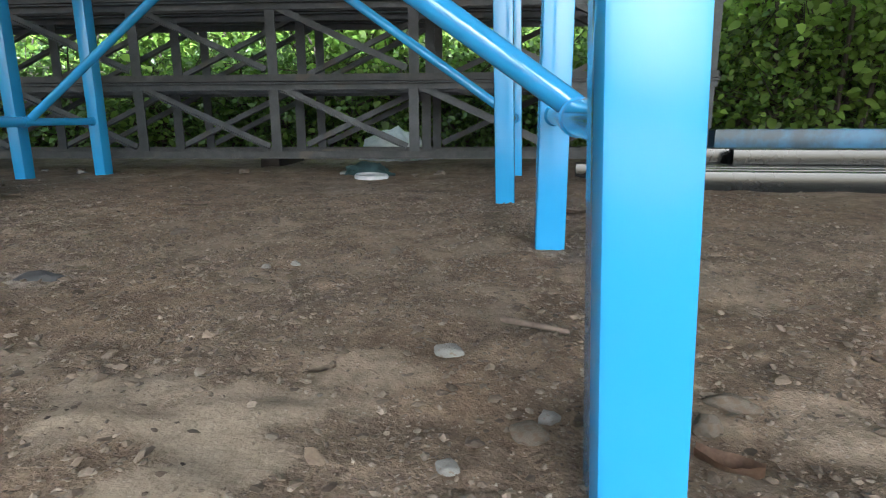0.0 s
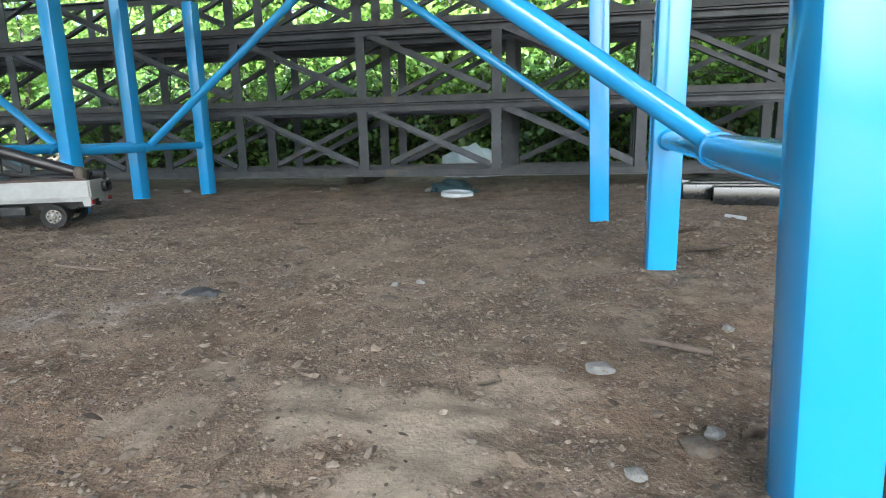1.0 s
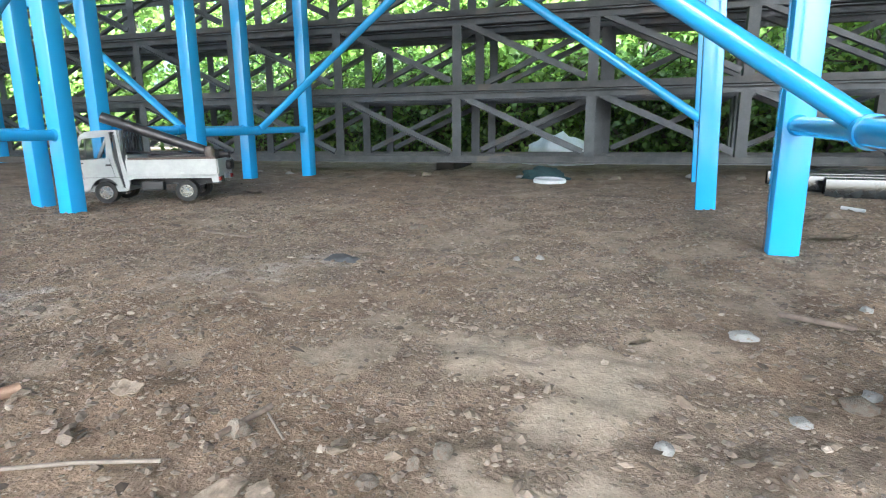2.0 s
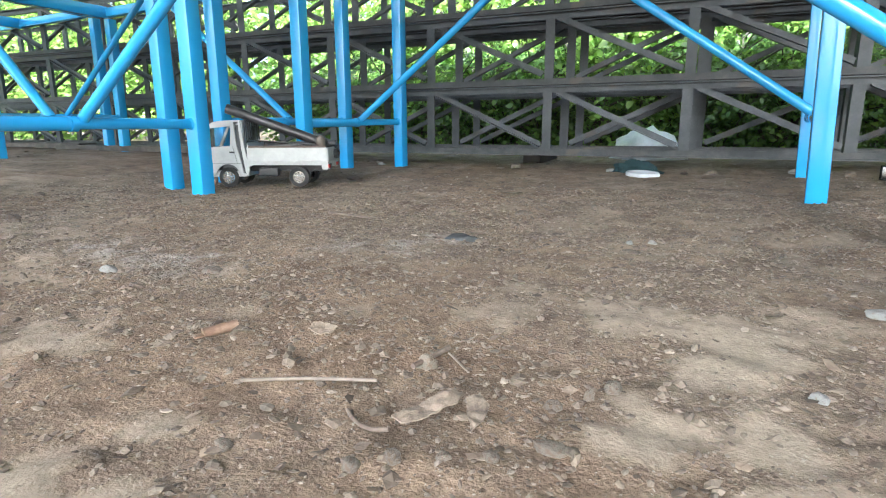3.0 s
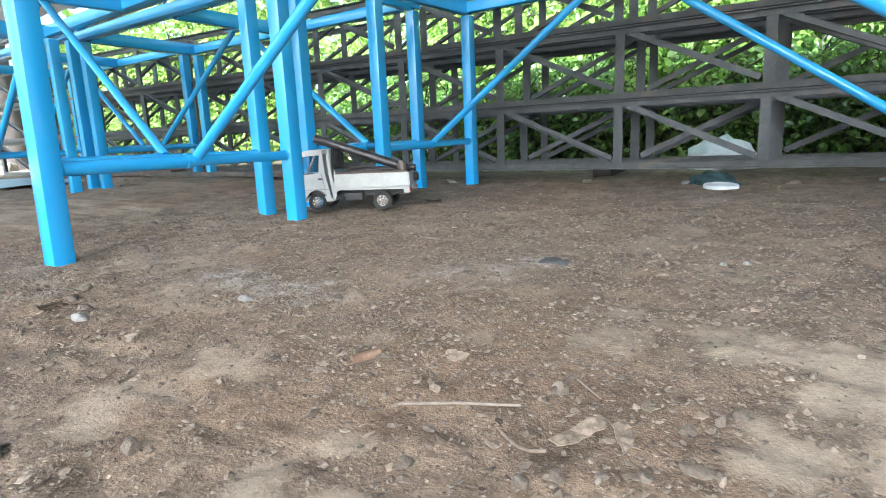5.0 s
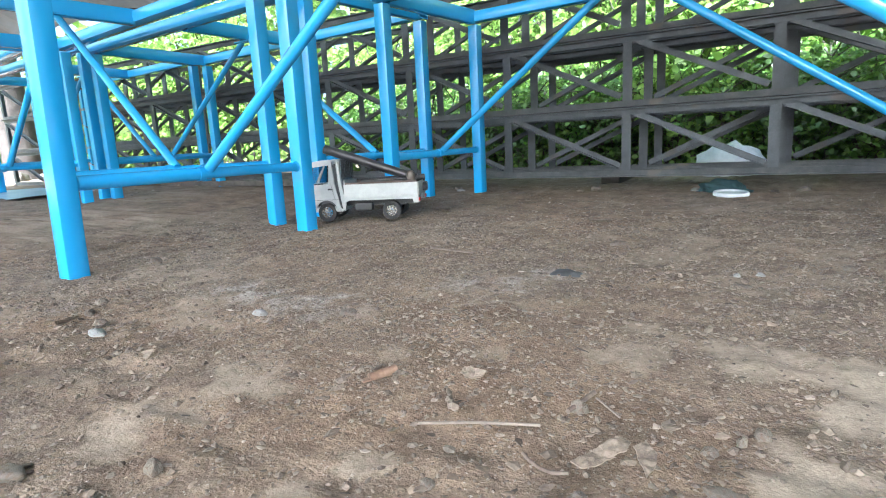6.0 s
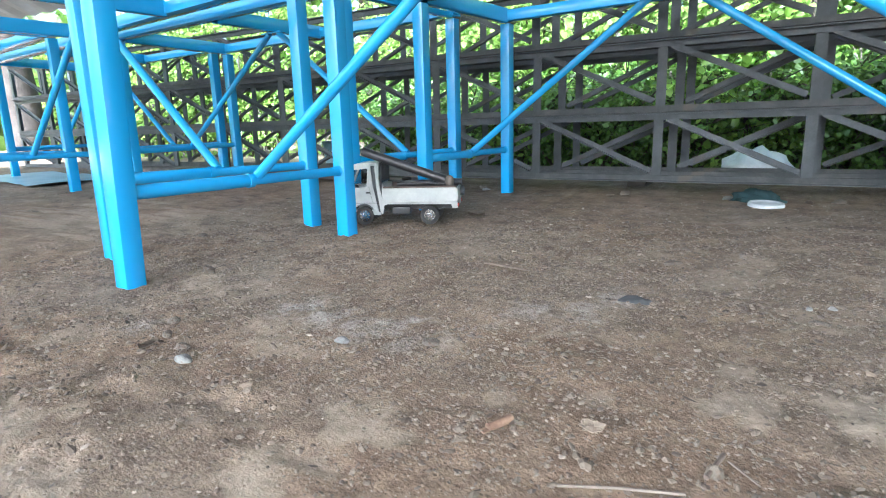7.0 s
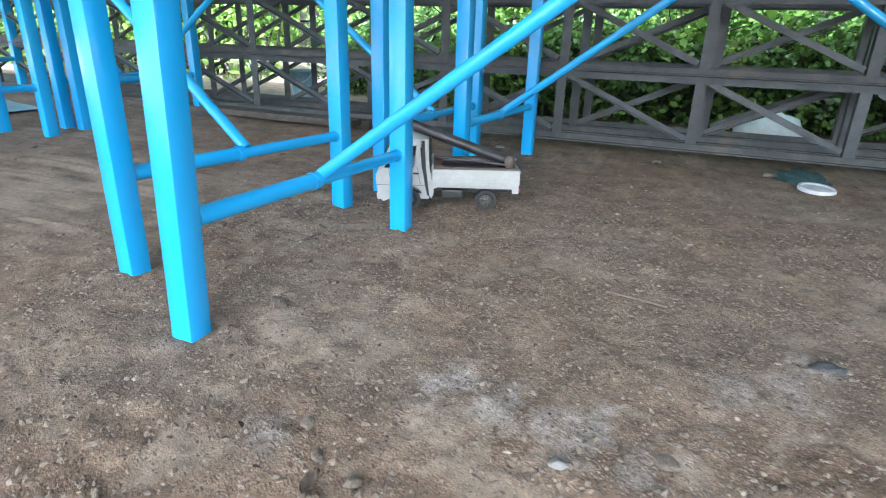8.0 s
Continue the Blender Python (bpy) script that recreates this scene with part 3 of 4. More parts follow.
    part("windscreen", slab(bmesh.new(), [(0.1305, 0.083), (0.1085, 0.129), (0.1075, 0.1285), (0.1295, 0.083)], -half + 0.005, half - 0.005), WINDOW, cab).visible_shadow = False
    part("grille", box(bmesh.new(), (0.1375, -0.02, 0.058), (0.1408, 0.02, 0.067), 0.0008), TOYBLACK, cab)
    part("bumper", box(bmesh.new(), (0.128, -half + 0.002, 0.02), (0.1395, half - 0.002, 0.034), 0.003), TOYWHITE, cab)
    bm = bmesh.new()
    box(bm, (0.0385, -half + 0.004, 0.03), (0.0415, half - 0.004, 0.096))
    box(bm, (0.0385, -half + 0.004, 0.128), (0.0415, half - 0.004, 0.139))
    for s in (1, -1):
        box(bm, (0.0385, s * (half - 0.009) - 0.005, 0.096), (0.0415, s * (half - 0.009) + 0.005, 0.128))
    part("rear_panel", bm, TOYWHITE, cab)
    part("rear_window", box(bmesh.new(), (0.0396, -half + 0.014, 0.096), (0.0404, half - 0.014, 0.128)), WINDOW, cab).visible_shadow = False
    for s in (1, -1):
        bm = bmesh.new()
        box(bm, (0.055, s * 0.026 - 0.019, 0.034), (0.09, s * 0.026 + 0.019, 0.055), 0.003)
        box(bm, (0.05, s * 0.026 - 0.019, 0.05), (0.06, s * 0.026 + 0.019, 0.105), 0.003)
        part("seat", bm, TOYSEAT, cab, "dark grey seat")
    part("dashboard", box(bmesh.new(), (0.112, -half + 0.005, 0.07), (0.131, half - 0.005, 0.082), 0.002), TOYSEAT, cab)
    # guard frame behind the cab
    guard = bmesh.new()
    for z in (0.096, 0.139):
        rod(guard, (0.035, -0.044, z), (0.035, 0.044, z), 0.0022, 8)
    for y in (-0.044, -0.03, -0.015, 0, 0.015, 0.03, 0.044):
        rod(guard, (0.035, y, 0.052 if abs(y) > 0.04 else 0.096), (0.035, y, 0.139), 0.0019, 8)
    part("guard_frame", guard, TOYBLACK, t, "black guard frame behind the cab", smooth=40)
    # bed
    bed = part("cargo_bed", box(bmesh.new(), (-0.139, -half, 0.048), (0.031, half, 0.053), 0.001), TOYWHITE, t)
    for s in (1, -1):
        gate = part("side_gate", box(bmesh.new(), (-0.139, s * half - 0.002, 0.053), (0.031, s * half + 0.002, 0.083), 0.0012), TOYWHITE, bed)
        bm = bmesh.new()
        for z in (0.057, 0.063, 0.0815):
            box(bm, (-0.138, s * (half + 0.0018) - 0.0006, z - 0.0006), (0.03, s * (half + 0.0018) + 0.0006, z + 0.0006))
        part("gate_rib", bm, TOYWHITE, gate)
        part("side_skirt", slab(bmesh.new(), [(0.031, 0.053), (-0.139, 0.053), (-0.139, 0.037), (-0.128, 0.037), (-0.126, 0.046), (0.02, 0.047), (0.031, 0.042)], *sorted((s * half, s * (half - 0.004)))), TOYWHITE, bed)
        part("tail_lamp", box(bmesh.new(), (-0.1425, s * 0.046 - 0.007, 0.04), (-0.139, s * 0.046 + 0.007, 0.048), 0.0006), TOYRED, bed, "red tail lamp")
        part("lamp_bracket", box(bmesh.new(), (-0.1395, s * 0.046 - 0.0095, 0.0375), (-0.136, s * 0.046 + 0.0095, 0.052)), TOYWHITE, bed)
        part("bed_liner", box(bmesh.new(), (-0.136, s * (half - 0.0045) - 0.0015, 0.053), (0.029, s * (half - 0.0045) + 0.0015, 0.087), 0.0006), CARGOWOOD, bed, "dark brown inner liner")
    tail = part("tailgate", box(bmesh.new(), (-0.141, -half + 0.002, 0.053), (-0.137, half - 0.002, 0.083), 0.0012), TOYWHITE, bed)
    part("plate", box(bmesh.new(), (-0.1425, -0.014, 0.042), (-0.1395, 0.014, 0.052), 0.0006), TOYWHITE, bed)
    bm = bmesh.new()
    for z in (0.058, 0.064):
        box(bm, (-0.1418, -half + 0.003, z - 0.0006), (-0.1405, half - 0.003, z + 0.0006))
    part("gate_rib", bm, TOYWHITE, tail)
    part("front_board", box(bmesh.new(), (0.028, -half + 0.003, 0.053), (0.0315, half - 0.003, 0.092), 0.001), TOYWHITE, bed)
    # chassis and axles
    bm = bmesh.new()
    for y in (-0.02, 0.02):
        box(bm, (-0.132, y - 0.004, 0.032), (0.12, y + 0.004, 0.046), 0.001)
    for x in (-0.12, -0.04, 0.01, 0.05):
        box(bm, (x - 0.004, -0.02, 0.034), (x + 0.004, 0.02, 0.043))
    chassis = part("chassis", bm, TOYBLACK, t, "black ladder chassis")
    for x in (0.074, -0.076):
        part("axle", rod(bmesh.new(), (x, -0.045, 0.0225), (x, 0.045, 0.0225), 0.0035, 10), TOYBLACK, chassis, smooth=40)
        part("axle_case", box(bmesh.new(), (x - 0.011, -0.012, 0.012), (x + 0.011, 0.012, 0.035), 0.004), TOYBLACK, chassis)
        for y in (-0.027, 0.027):
            part("leaf_spring", slab(bmesh.new(), [(x - 0.032, 0.036), (x, 0.026), (x + 0.032, 0.036), (x + 0.032, 0.0335), (x, 0.0235), (x - 0.032, 0.0335)], y - 0.003, y + 0.003), TOYBLACK, chassis)
    part("fuel_tank", box(bmesh.new(), (-0.03, 0.026, 0.022), (0.012, 0.046, 0.04), 0.004), TOYBLACK, chassis)
    for x in (0.074, -0.076):
        for y in (-0.045, 0.045):
            build_wheel(t, x, y)
    return t


TRUCK = pose(-0.954, 0.922, 0.0045, 0, 0, 180 + 21.0) @ Matrix.Scale(1.01, 4)
truck = build_truck()
truck.matrix_world = TRUCK


def cargo(name, bm, material, label, category, group="", smooth=40):
    o = part(name, bm, material, smooth=smooth)
    tagged(o, label, category, group)
    o.matrix_world = TRUCK
    return o


cargo("long_pipe", pipe(bmesh.new(), (-0.13, 0.012, 0.089), (0.08, 0.02, 0.165), 0.0105, 0.0018, 24), CARGOPIPE, "thick dark grey pipe leaning over the cab of a toy truck", "pipe", "pipes on the toy truck")
cargo("pipe_piece", pipe(bmesh.new(), (-0.15, -0.012, 0.068), (-0.0, -0.02, 0.064), 0.0105, 0.0018, 22), CARGOPIPE, "short dark pipe lying in the bed of a toy truck", "pipe", "pipes on the toy truck")
cargo("pipe_piece", pipe(bmesh.new(), (-0.148, -0.034, 0.068), (0.005, -0.036, 0.064), 0.0105, 0.0018, 22), CARGOPIPE, "short dark pipe lying in the bed of a toy truck", "pipe", "pipes on the toy truck")
cargo("pipe_piece", pipe(bmesh.new(), (-0.144, -0.024, 0.088), (0.01, -0.028, 0.084), 0.0085, 0.0015, 22), CARGOPIPE, "thin dark pipe lying on others in a toy truck", "pipe", "pipes on the toy truck")
cargo("thin_rod", rod(bmesh.new(), (-0.125, 0.03, 0.088), (0.024, 0.0, 0.096), 0.0022, 10), CARGOPIPE, "thin dark rod lying in the bed of a toy truck", "rod")


def build_knob():
    bm = bmesh.new()
    prof = [(0.0, 0.0), (0.0125, 0.0), (0.0135, 0.012), (0.011, 0.026), (0.0075, 0.031), (0.0085, 0.034), (0.0102, 0.04), (0.0098, 0.047), (0.006, 0.053), (0.0, 0.055)]
    vs = [bm.verts.new((r, 0, z)) for r, z in prof]
    es = [bm.edges.new(p) for p in zip(vs, vs[1:])]
    bmesh.ops.spin(bm, geom=vs + es, cent=(0, 0, 0), axis=(0, 0, 1), angle=2 * math.pi, steps=20)
    bmesh.ops.remove_doubles(bm, verts=bm.verts, dist=0.0002)
    o = part("turned_knob", bm, CARGOKNOB, smooth=50)
    tagged(o, "weathered brown turned knob at the tail of a toy truck", "knob")
    o.matrix_world = TRUCK @ pose(-0.124, 0.034, 0.054, 0, 4, 0)


build_knob()
bm = bmesh.new()
bmesh.ops.create_icosphere(bm, subdivisions=2, radius=0.009)
ball = cargo("small_ring", bm, WHITEPLASTIC, "small pale plastic ball in the bed of a toy truck", "ball")
ball.matrix_world = TRUCK @ pose(0.017, 0.03, 0.062)
ball.name = "plastic_ball"


# ---- stones and litter lying on the earth ----
def stone_mesh(seed, sharp=0.0):
    r = np.random.default_rng(seed)
    bm = bmesh.new()
    bmesh.ops.create_icosphere(bm, subdivisions=3, radius=1.0)
    ax = [Vector(r.normal(size=3)).normalized() for _ in range(13)]
    cut = [r.uniform(0.62, 0.95) for _ in ax]
    for v in bm.verts:
        p = v.co.copy()
        for a, c in zip(ax, cut):
            d = p.dot(a) - c
            if d > 0:
                p -= a * d * (0.8 + 0.2 * sharp)
        p *= 1 + 0.2 * noise.noise(p * 1.7 + Vector((seed, 0, 0))) + 0.07 * noise.noise(p * 4.5 + Vector((0, seed, 0)))
        v.co = p
    me = bpy.data.meshes.new("stone")
    bm.to_mesh(me)
    bm.free()
    me.materials.append(STONE)
    me.shade_smooth()
    if sharp:
        me.set_sharp_from_angle(angle=radians(28))
    return me


ROUND, SHARP = [stone_mesh(s) for s in (1, 2, 3, 4)], [stone_mesh(s, 1.0) for s in (5, 6, 7, 8)]
PALESTONE = shade("pale_river_stone", [(0.16, 0.157, 0.147), (0.215, 0.212, 0.202), (0.29, 0.287, 0.276)], 40, 0.7, bump=0.0006, spec=0.3, wear=(0.17, 0.14, 0.11), wear_amount=0.08, wear_scale=3)
PALEROUND = [m.copy() for m in ROUND]
for m in PALEROUND:
    m.materials[0] = PALESTONE


def stone(x, y, a, b, h, turn, kind, label):
    i = int(abs(x * 1000 + y * 700)) % 4
    me = {"round": ROUND, "sharp": SHARP, "pale": PALEROUND}[kind][i]
    o = new("stone", me)
    o.matrix_world = pose(x, y, on_ground(x, y) + h * 0.16, 0, 0, turn) @ Matrix.Diagonal((a * 0.8, b * 0.8, h * 0.8, 1))
    return tagged(o, label, "stone", "loose stones on the earth")


G, P, A = "rounded grey stone half sunk in earth", "pale smooth pebble lying on earth", "angular grey-brown stone lying on earth"
for row in ((0.02, 0.329, 0.014, 0.007, 0.007, -8, "pale", P), (0.057, 0.248, 0.013, 0.009, 0.007, 5, "round", G), (0.163, 0.278, 0.016, 0.009, 0.009, -20, "round", G),
            (0.14, 0.255, 0.009, 0.008, 0.009, 30, "sharp", A), (0.068, 0.262, 0.007, 0.006, 0.006, 0, "pale", P), (0.277, 0.887, 0.014, 0.012, 0.014, 0, "round", G),
            (0.235, 0.73, 0.018, 0.012, 0.007, 20, "round", G), (-0.327, 0.723, 0.017, 0.01, 0.009, 10, "round", G), (-0.228, 0.798, 0.009, 0.008, 0.01, 0, "round", G),
            (-0.248, 0.146, 0.008, 0.007, 0.009, 20, "sharp", A), (-0.146, 0.148, 0.0075, 0.0055, 0.0065, -30, "round", G), 
            (-0.172, 0.122, 0.006, 0.005, 0.005, 40, "sharp", A), (-0.731, 0.133, 0.012, 0.0095, 0.010, 15, "pale", P), (-0.609, 0.234, 0.010, 0.008, 0.008, 25, "pale", P),
            (-0.522, 0.273, 0.016, 0.01, 0.006, 0, "round", G), (-0.445, -0.01, 0.0075, 0.0065, 0.008, 0, "sharp", A), (-0.524, -0.045, 0.014, 0.01, 0.008, 10, "round", G),
            (-1.0, 0.395, 0.016, 0.012, 0.012, 10, "sharp", A), (-0.76, 0.155, 0.01, 0.007, 0.008, 60, "sharp", A),
            (-0.8, 0.168, 0.008, 0.007, 0.007, 20, "round", G), (-0.04, 0.62, 0.011, 0.008, 0.007, 0, "round", G), (-0.135, 0.56, 0.006, 0.005, 0.006, 0, "pale", P),
            (-0.16, 0.545, 0.0055, 0.005, 0.006, 50, "pale", P), (-0.155, 0.49, 0.014, 0.008, 0.004, -15, "sharp", "flat pale stone chip lying on earth"), (0.13, 0.42, 0.006, 0.006, 0.005, 0, "pale", P), (-0.205, 0.06, 0.004, 0.0035, 0.004, 0, "round", G),
            (-0.24, 0.045, 0.006, 0.005, 0.005, 0, "round", G), (-0.3, 0.04, 0.006, 0.005, 0.005, 0, "round", G),
            (-0.55, 0.21, 0.006, 0.005, 0.004, 0, "sharp", A), (-1.28, 0.62, 0.014, 0.012, 0.01, 0, "round", G),
            (-0.157, 0.137, 0.005, 0.004, 0.006, 70, "sharp", A), (-0.166, 0.082, 0.011, 0.007, 0.004, -10, "round", G), (-0.225, 0.053, 0.0055, 0.005, 0.005, 0, "sharp", A), (-0.187, 0.066, 0.005, 0.0045, 0.004, 0, "round", G),
            (-0.05, 0.175, 0.006, 0.0055, 0.0055, 0, "pale", P), (0.02, 0.22, 0.0075, 0.0055, 0.004, 0, "pale", P), (-0.69, 0.65, 0.011, 0.008, 0.004, 0, "sharp", A), (-0.83, 0.2, 0.008, 0.01, 0.007, 0, "sharp", A)):
    stone(*row)


def curl(name, x, y, n, w, turn, bend, material, label, category, lift=0.0, ragged=0.25, seed=0, group=""):
    """A thin dry leaf or chip with a curled, ragged blade."""
    r = np.random.default_rng(seed)
    bm = bmesh.new()
    us, vs = 11, 6
    edge = [1 + ragged * r.normal() * 0.5 for _ in range(us)]
    g = []
    for i in range(us):
        u = i / (us - 1)
        half = w * (math.sin(math.pi * min(0.97, max(0.06, u))) ** 0.6) * edge[i] / 2
        g.append([])
        for j in range(vs):
            v = 2 * j / (vs - 1) - 1
            z = bend * w * (v * v) + 0.35 * bend * n * (2 * u - 1) ** 2 * 0.5 + 0.03 * w * r.normal()
            g[-1].append(bm.verts.new(((u - 0.5) * n, v * half, max(0.0, z))))
    for i in range(us - 1):
        for j in range(vs - 1):
            bm.faces.new((g[i][j], g[i + 1][j], g[i + 1][j + 1], g[i][j + 1]))
    bmesh.ops.solidify(bm, geom=bm.faces[:], thickness=0.0006)
    o = part(name, bm, material, smooth=50)
    o.matrix_world = pose(x, y, on_ground(x, y) + 0.0025 + lift, 0, 0, turn)
    return tagged(o, label, category, group)


def stick(name, pts, r, material, label, category="twig"):
    bm = bmesh.new()
    ps = [(x, y, on_ground(x, y) + dz) for x, y, dz in pts]
    for a, b in zip(ps, ps[1:]):
        rod(bm, a, b, r, 9, r * 0.94)
    o = part(name, bm, material, smooth=50)
    return tagged(o, label, category)


D = "curled dry brown leaf lying on earth"

def torn_leaf(x, y, n, w, turn, tilt, roll, lift, seed, label):
    """A stiff torn piece of leaf: a ragged outline creased along its middle and tilted off the earth."""
    r = np.random.default_rng(seed)
    bm = bmesh.new()
    k = 16
    rim = []
    for i in range(k):
        a = 2 * math.pi * i / k
        q = 1 + 0.1 * r.normal()
        rim.append(bm.verts.new((n / 2 * math.cos(a) * q, w / 2 * math.sin(a) * q, 0.10 * w * abs(math.sin(a)) + 0.04 * w * r.normal())))
    spine = [bm.verts.new((n * u, 0.05 * w * r.normal(), -0.02 * w)) for u in (-0.22, 0.0, 0.22)]
    near = lambda v: min(spine, key=lambda q: (q.co - v.co).length)
    for i in range(k):
        v, u = rim[i], rim[(i + 1) % k]
        p, q = near(v), near(u)
        bm.faces.new((v, u, p)) if p is q else (bm.faces.new((v, u, q)), bm.faces.new((v, q, p)))
    bmesh.ops.subdivide_edges(bm, edges=bm.edges[:], cuts=1, use_grid_fill=True)
    for v in bm.verts:
        v.co.z += 0.16 * w * noise.noise(v.co * 200 + Vector((seed, 0, 0)))
    bmesh.ops.solidify(bm, geom=bm.faces[:], thickness=0.0007)
    o = part("dry_leaf", bm, DRYLEAF, smooth=25)
    o.matrix_world = pose(x, y, on_ground(x, y) + lift, 0, 0, turn) @ pose(0, 0, 0, tilt, roll, 0)
    return tagged(o, label, "leaf")


T = "stiff torn piece of dry brown leaf lying on earth"


def leaf_plate(x, y, outline, tilt, roll, lift, seed, label):
    """A stiff torn flake of leaf: straight ragged edges, a creased blade, one edge off the earth."""
    bm = bmesh.new()
    bm.faces.new([bm.verts.new((a, b, 0)) for a, b in outline])
    bmesh.ops.triangulate(bm, faces=bm.faces[:])
    for _ in range(3):
        bmesh.ops.subdivide_edges(bm, edges=bm.edges[:], cuts=1, use_grid_fill=True)
    for v in bm.verts:
        k = Vector((v.co.x, v.co.y, seed))
        v.co.x += 0.0006 * noise.noise(k * 420)
        v.co.y += 0.0008 * noise.noise(k * 380 + Vector((3, 0, 0)))
        v.co.z += 0.0022 * noise.noise(k * 90) + 0.0009 * noise.noise(k * 330)
    bmesh.ops.solidify(bm, geom=bm.faces[:], thickness=0.0008)
    o = part("dry_leaf", bm, DRYLEAF, smooth=25)
    o.matrix_world = pose(x, y, on_ground(x, y) + lift) @ pose(0, 0, 0, tilt, roll, 0)
    return tagged(o, label, "leaf")


leaf_plate(-0.219, 0.084, [(-0.014, -0.014), (-0.006, -0.003), (-0.003, 0.003), (0.003, 0.012), (0.011, 0.011), (0.010, 0.003), (0.004, -0.005), (-0.002, -0.014), (-0.008, -0.017)], 9, 3, 0.012, 1, "creased torn dry brown leaf lying on earth")
leaf_plate(-0.2, 0.084, [(-0.006, 0.006), (-0.001, 0.012), (0.005, 0.007), (0.006, 0.0), (0.005, -0.007), (0.003, -0.012), (-0.001, -0.005)], 13, 6, 0.0105, 2, T)
torn_leaf(-0.33, 0.164, 0.019, 0.011, 8, 14, 3, 0.0045, 4, "small pale dry leaf lying on earth")
curl("dry_leaf", 0.205, 0.69, 0.062, 0.025, 25, 0.12, DRYLEAF, "flat grey-brown dry leaf lying on earth", "leaf", 0.0, 0.15, 5)
curl("dry_leaf", 0.205, 0.82, 0.055, 0.02, 10, 0.2, DRYLEAF, "dark withered leaf lying beside a blue leg", "leaf", 0.0, 0.2, 6)
curl("dry_leaf", -0.343, 0.54, 0.022, 0.009, 0, 0.2, DRYLEAF, D, "leaf", 0.0, 0.2, 7)
curl("dry_leaf", 0.085, 0.256, 0.02, 0.011, 40, 0.3, DRYLEAF, "crumpled dry brown leaf beside a grey stone", "leaf", 0.002, 0.4, 8)
curl("dry_leaf", -0.05, 0.3, 0.018, 0.006, 35, 0.2, DRYLEAF, D, "leaf", 0.0, 0.2, 9)
curl("dry_leaf", -0.823, 1.071, 0.05, 0.014, -8, 0.3, DRYLEAF, D, "leaf", 0.0, 0.2, 10)
curl("dry_leaf", -0.4, 0.93, 0.045, 0.012, -5, 0.2, DRYLEAF, D, "leaf", 0.0, 0.2, 11)
curl("bark_chip", -0.79, 0.139, 0.026, 0.011, 100, 0.3, DRYLEAF, "pale brown chip of bark lying on earth", "bark chip", 0.001, 0.15, 12)
curl("bark_chip", 0.133, 0.221, 0.026, 0.011, -35, 0.5, ORANGEWOOD, "orange-brown chip of bark lying on earth", "bark chip", 0.002, 0.15, 13)
bm = rod(bmesh.new(), (-0.011, 0, 0), (0.011, 0, 0), 0.0032, 14, 0.0036)
box(bm, (-0.017, -0.003, -0.002), (-0.0108, 0.003, -0.0006), 0.0004)
stub = tagged(part("rolled_stub", bm, ORANGEWOOD, smooth=40), "rolled orange-brown stub with a crushed end lying on earth", "stub")
stub.matrix_world = pose(-0.393, 0.142, on_ground(-0.393, 0.142) + 0.004, 0, -3, 58)
stick("stalk", [(-0.335, 0.093, 0.004), (-0.3, 0.103, 0.006), (-0.262, 0.111, 0.005)], 0.001, PALETWIG, "straight bleached plant stalk lying on earth", "stalk")
stick("twig", [(0.055, 0.379, 0.004), (0.075, 0.366, 0.005), (0.097, 0.355, 0.003)], 0.0022, TWIG, "short brown twig lying on earth")
stick("twig", [(-0.263, 0.083, 0.002), (-0.257, 0.077, 0.003), (-0.25, 0.0725, 0.0035), (-0.243, 0.07, 0.004), (-0.234, 0.069, 0.006)], 0.001, TWIG, "thin bent twig beside a dry leaf")
stick("twig", [(-0.243, 0.168, 0.003), (-0.252, 0.135, 0.004)], 0.0017, TWIG, "short brown twig lying on earth")
stick("twig", [(-0.24, 0.16, 0.004), (-0.222, 0.143, 0.003)], 0.0007, PALETWIG, "fine pale stalk beside a grey stone", "stalk")
stick("twig", [(-0.6, 0.6, 0.002), (-0.52, 0.588, 0.003)], 0.0016, TWIG, "short brown twig lying on earth")
stick("white_stick", [(0.322, 0.98, 0.005), (0.346, 0.955, 0.004)], 0.003, WHITEPLASTIC, "short white plastic stick lying on earth", "stick")
bm = bmesh.new()
bmesh.ops.create_icosphere(bm, subdivisions=3, radius=1.0)
for v in bm.verts:
    k = 1 + 0.3 * noise.noise(v.co * 1.6 + Vector((4, 0, 0))) + 0.12 * noise.noise(v.co * 5)
    v.co = Vector((v.co.x * 0.02 * k, v.co.y * 0.009 * k, max(-0.2, v.co.z) * 0.0075 * k))
scrap = tagged(part("rubber_scrap", bm, RUBBERBIT, smooth=40), "small dark rubber scrap lying on earth", "scrap")
scrap.matrix_world = pose(-0.352, 0.5, on_ground(-0.352, 0.5) - 0.001, 0, 0, 8)


def build_lid():
    bm = bmesh.new()
    prof = [(0.0, 0.007), (0.032, 0.006), (0.035, 0.009), (0.039, 0.009), (0.041, 0.006), (0.041, 0.0), (0.0, 0.0)]
    vs = [bm.verts.new((r, 0, z)) for r, z in prof]
    es = [bm.edges.new(p) for p in zip(vs, vs[1:])]
    bmesh.ops.spin(bm, geom=vs + es, cent=(0, 0, 0), axis=(0, 0, 1), angle=2 * math.pi, steps=36)
    bmesh.ops.remove_doubles(bm, verts=bm.verts, dist=0.0002)
    o = tagged(part("white_disc", bm, WHITEPLASTIC, smooth=35), "round white plastic disc lying flat on earth", "disc")
    o.matrix_world = pose(-0.176, 1.39, on_ground(-0.176, 1.39) + 0.001, 3, 2, 0)


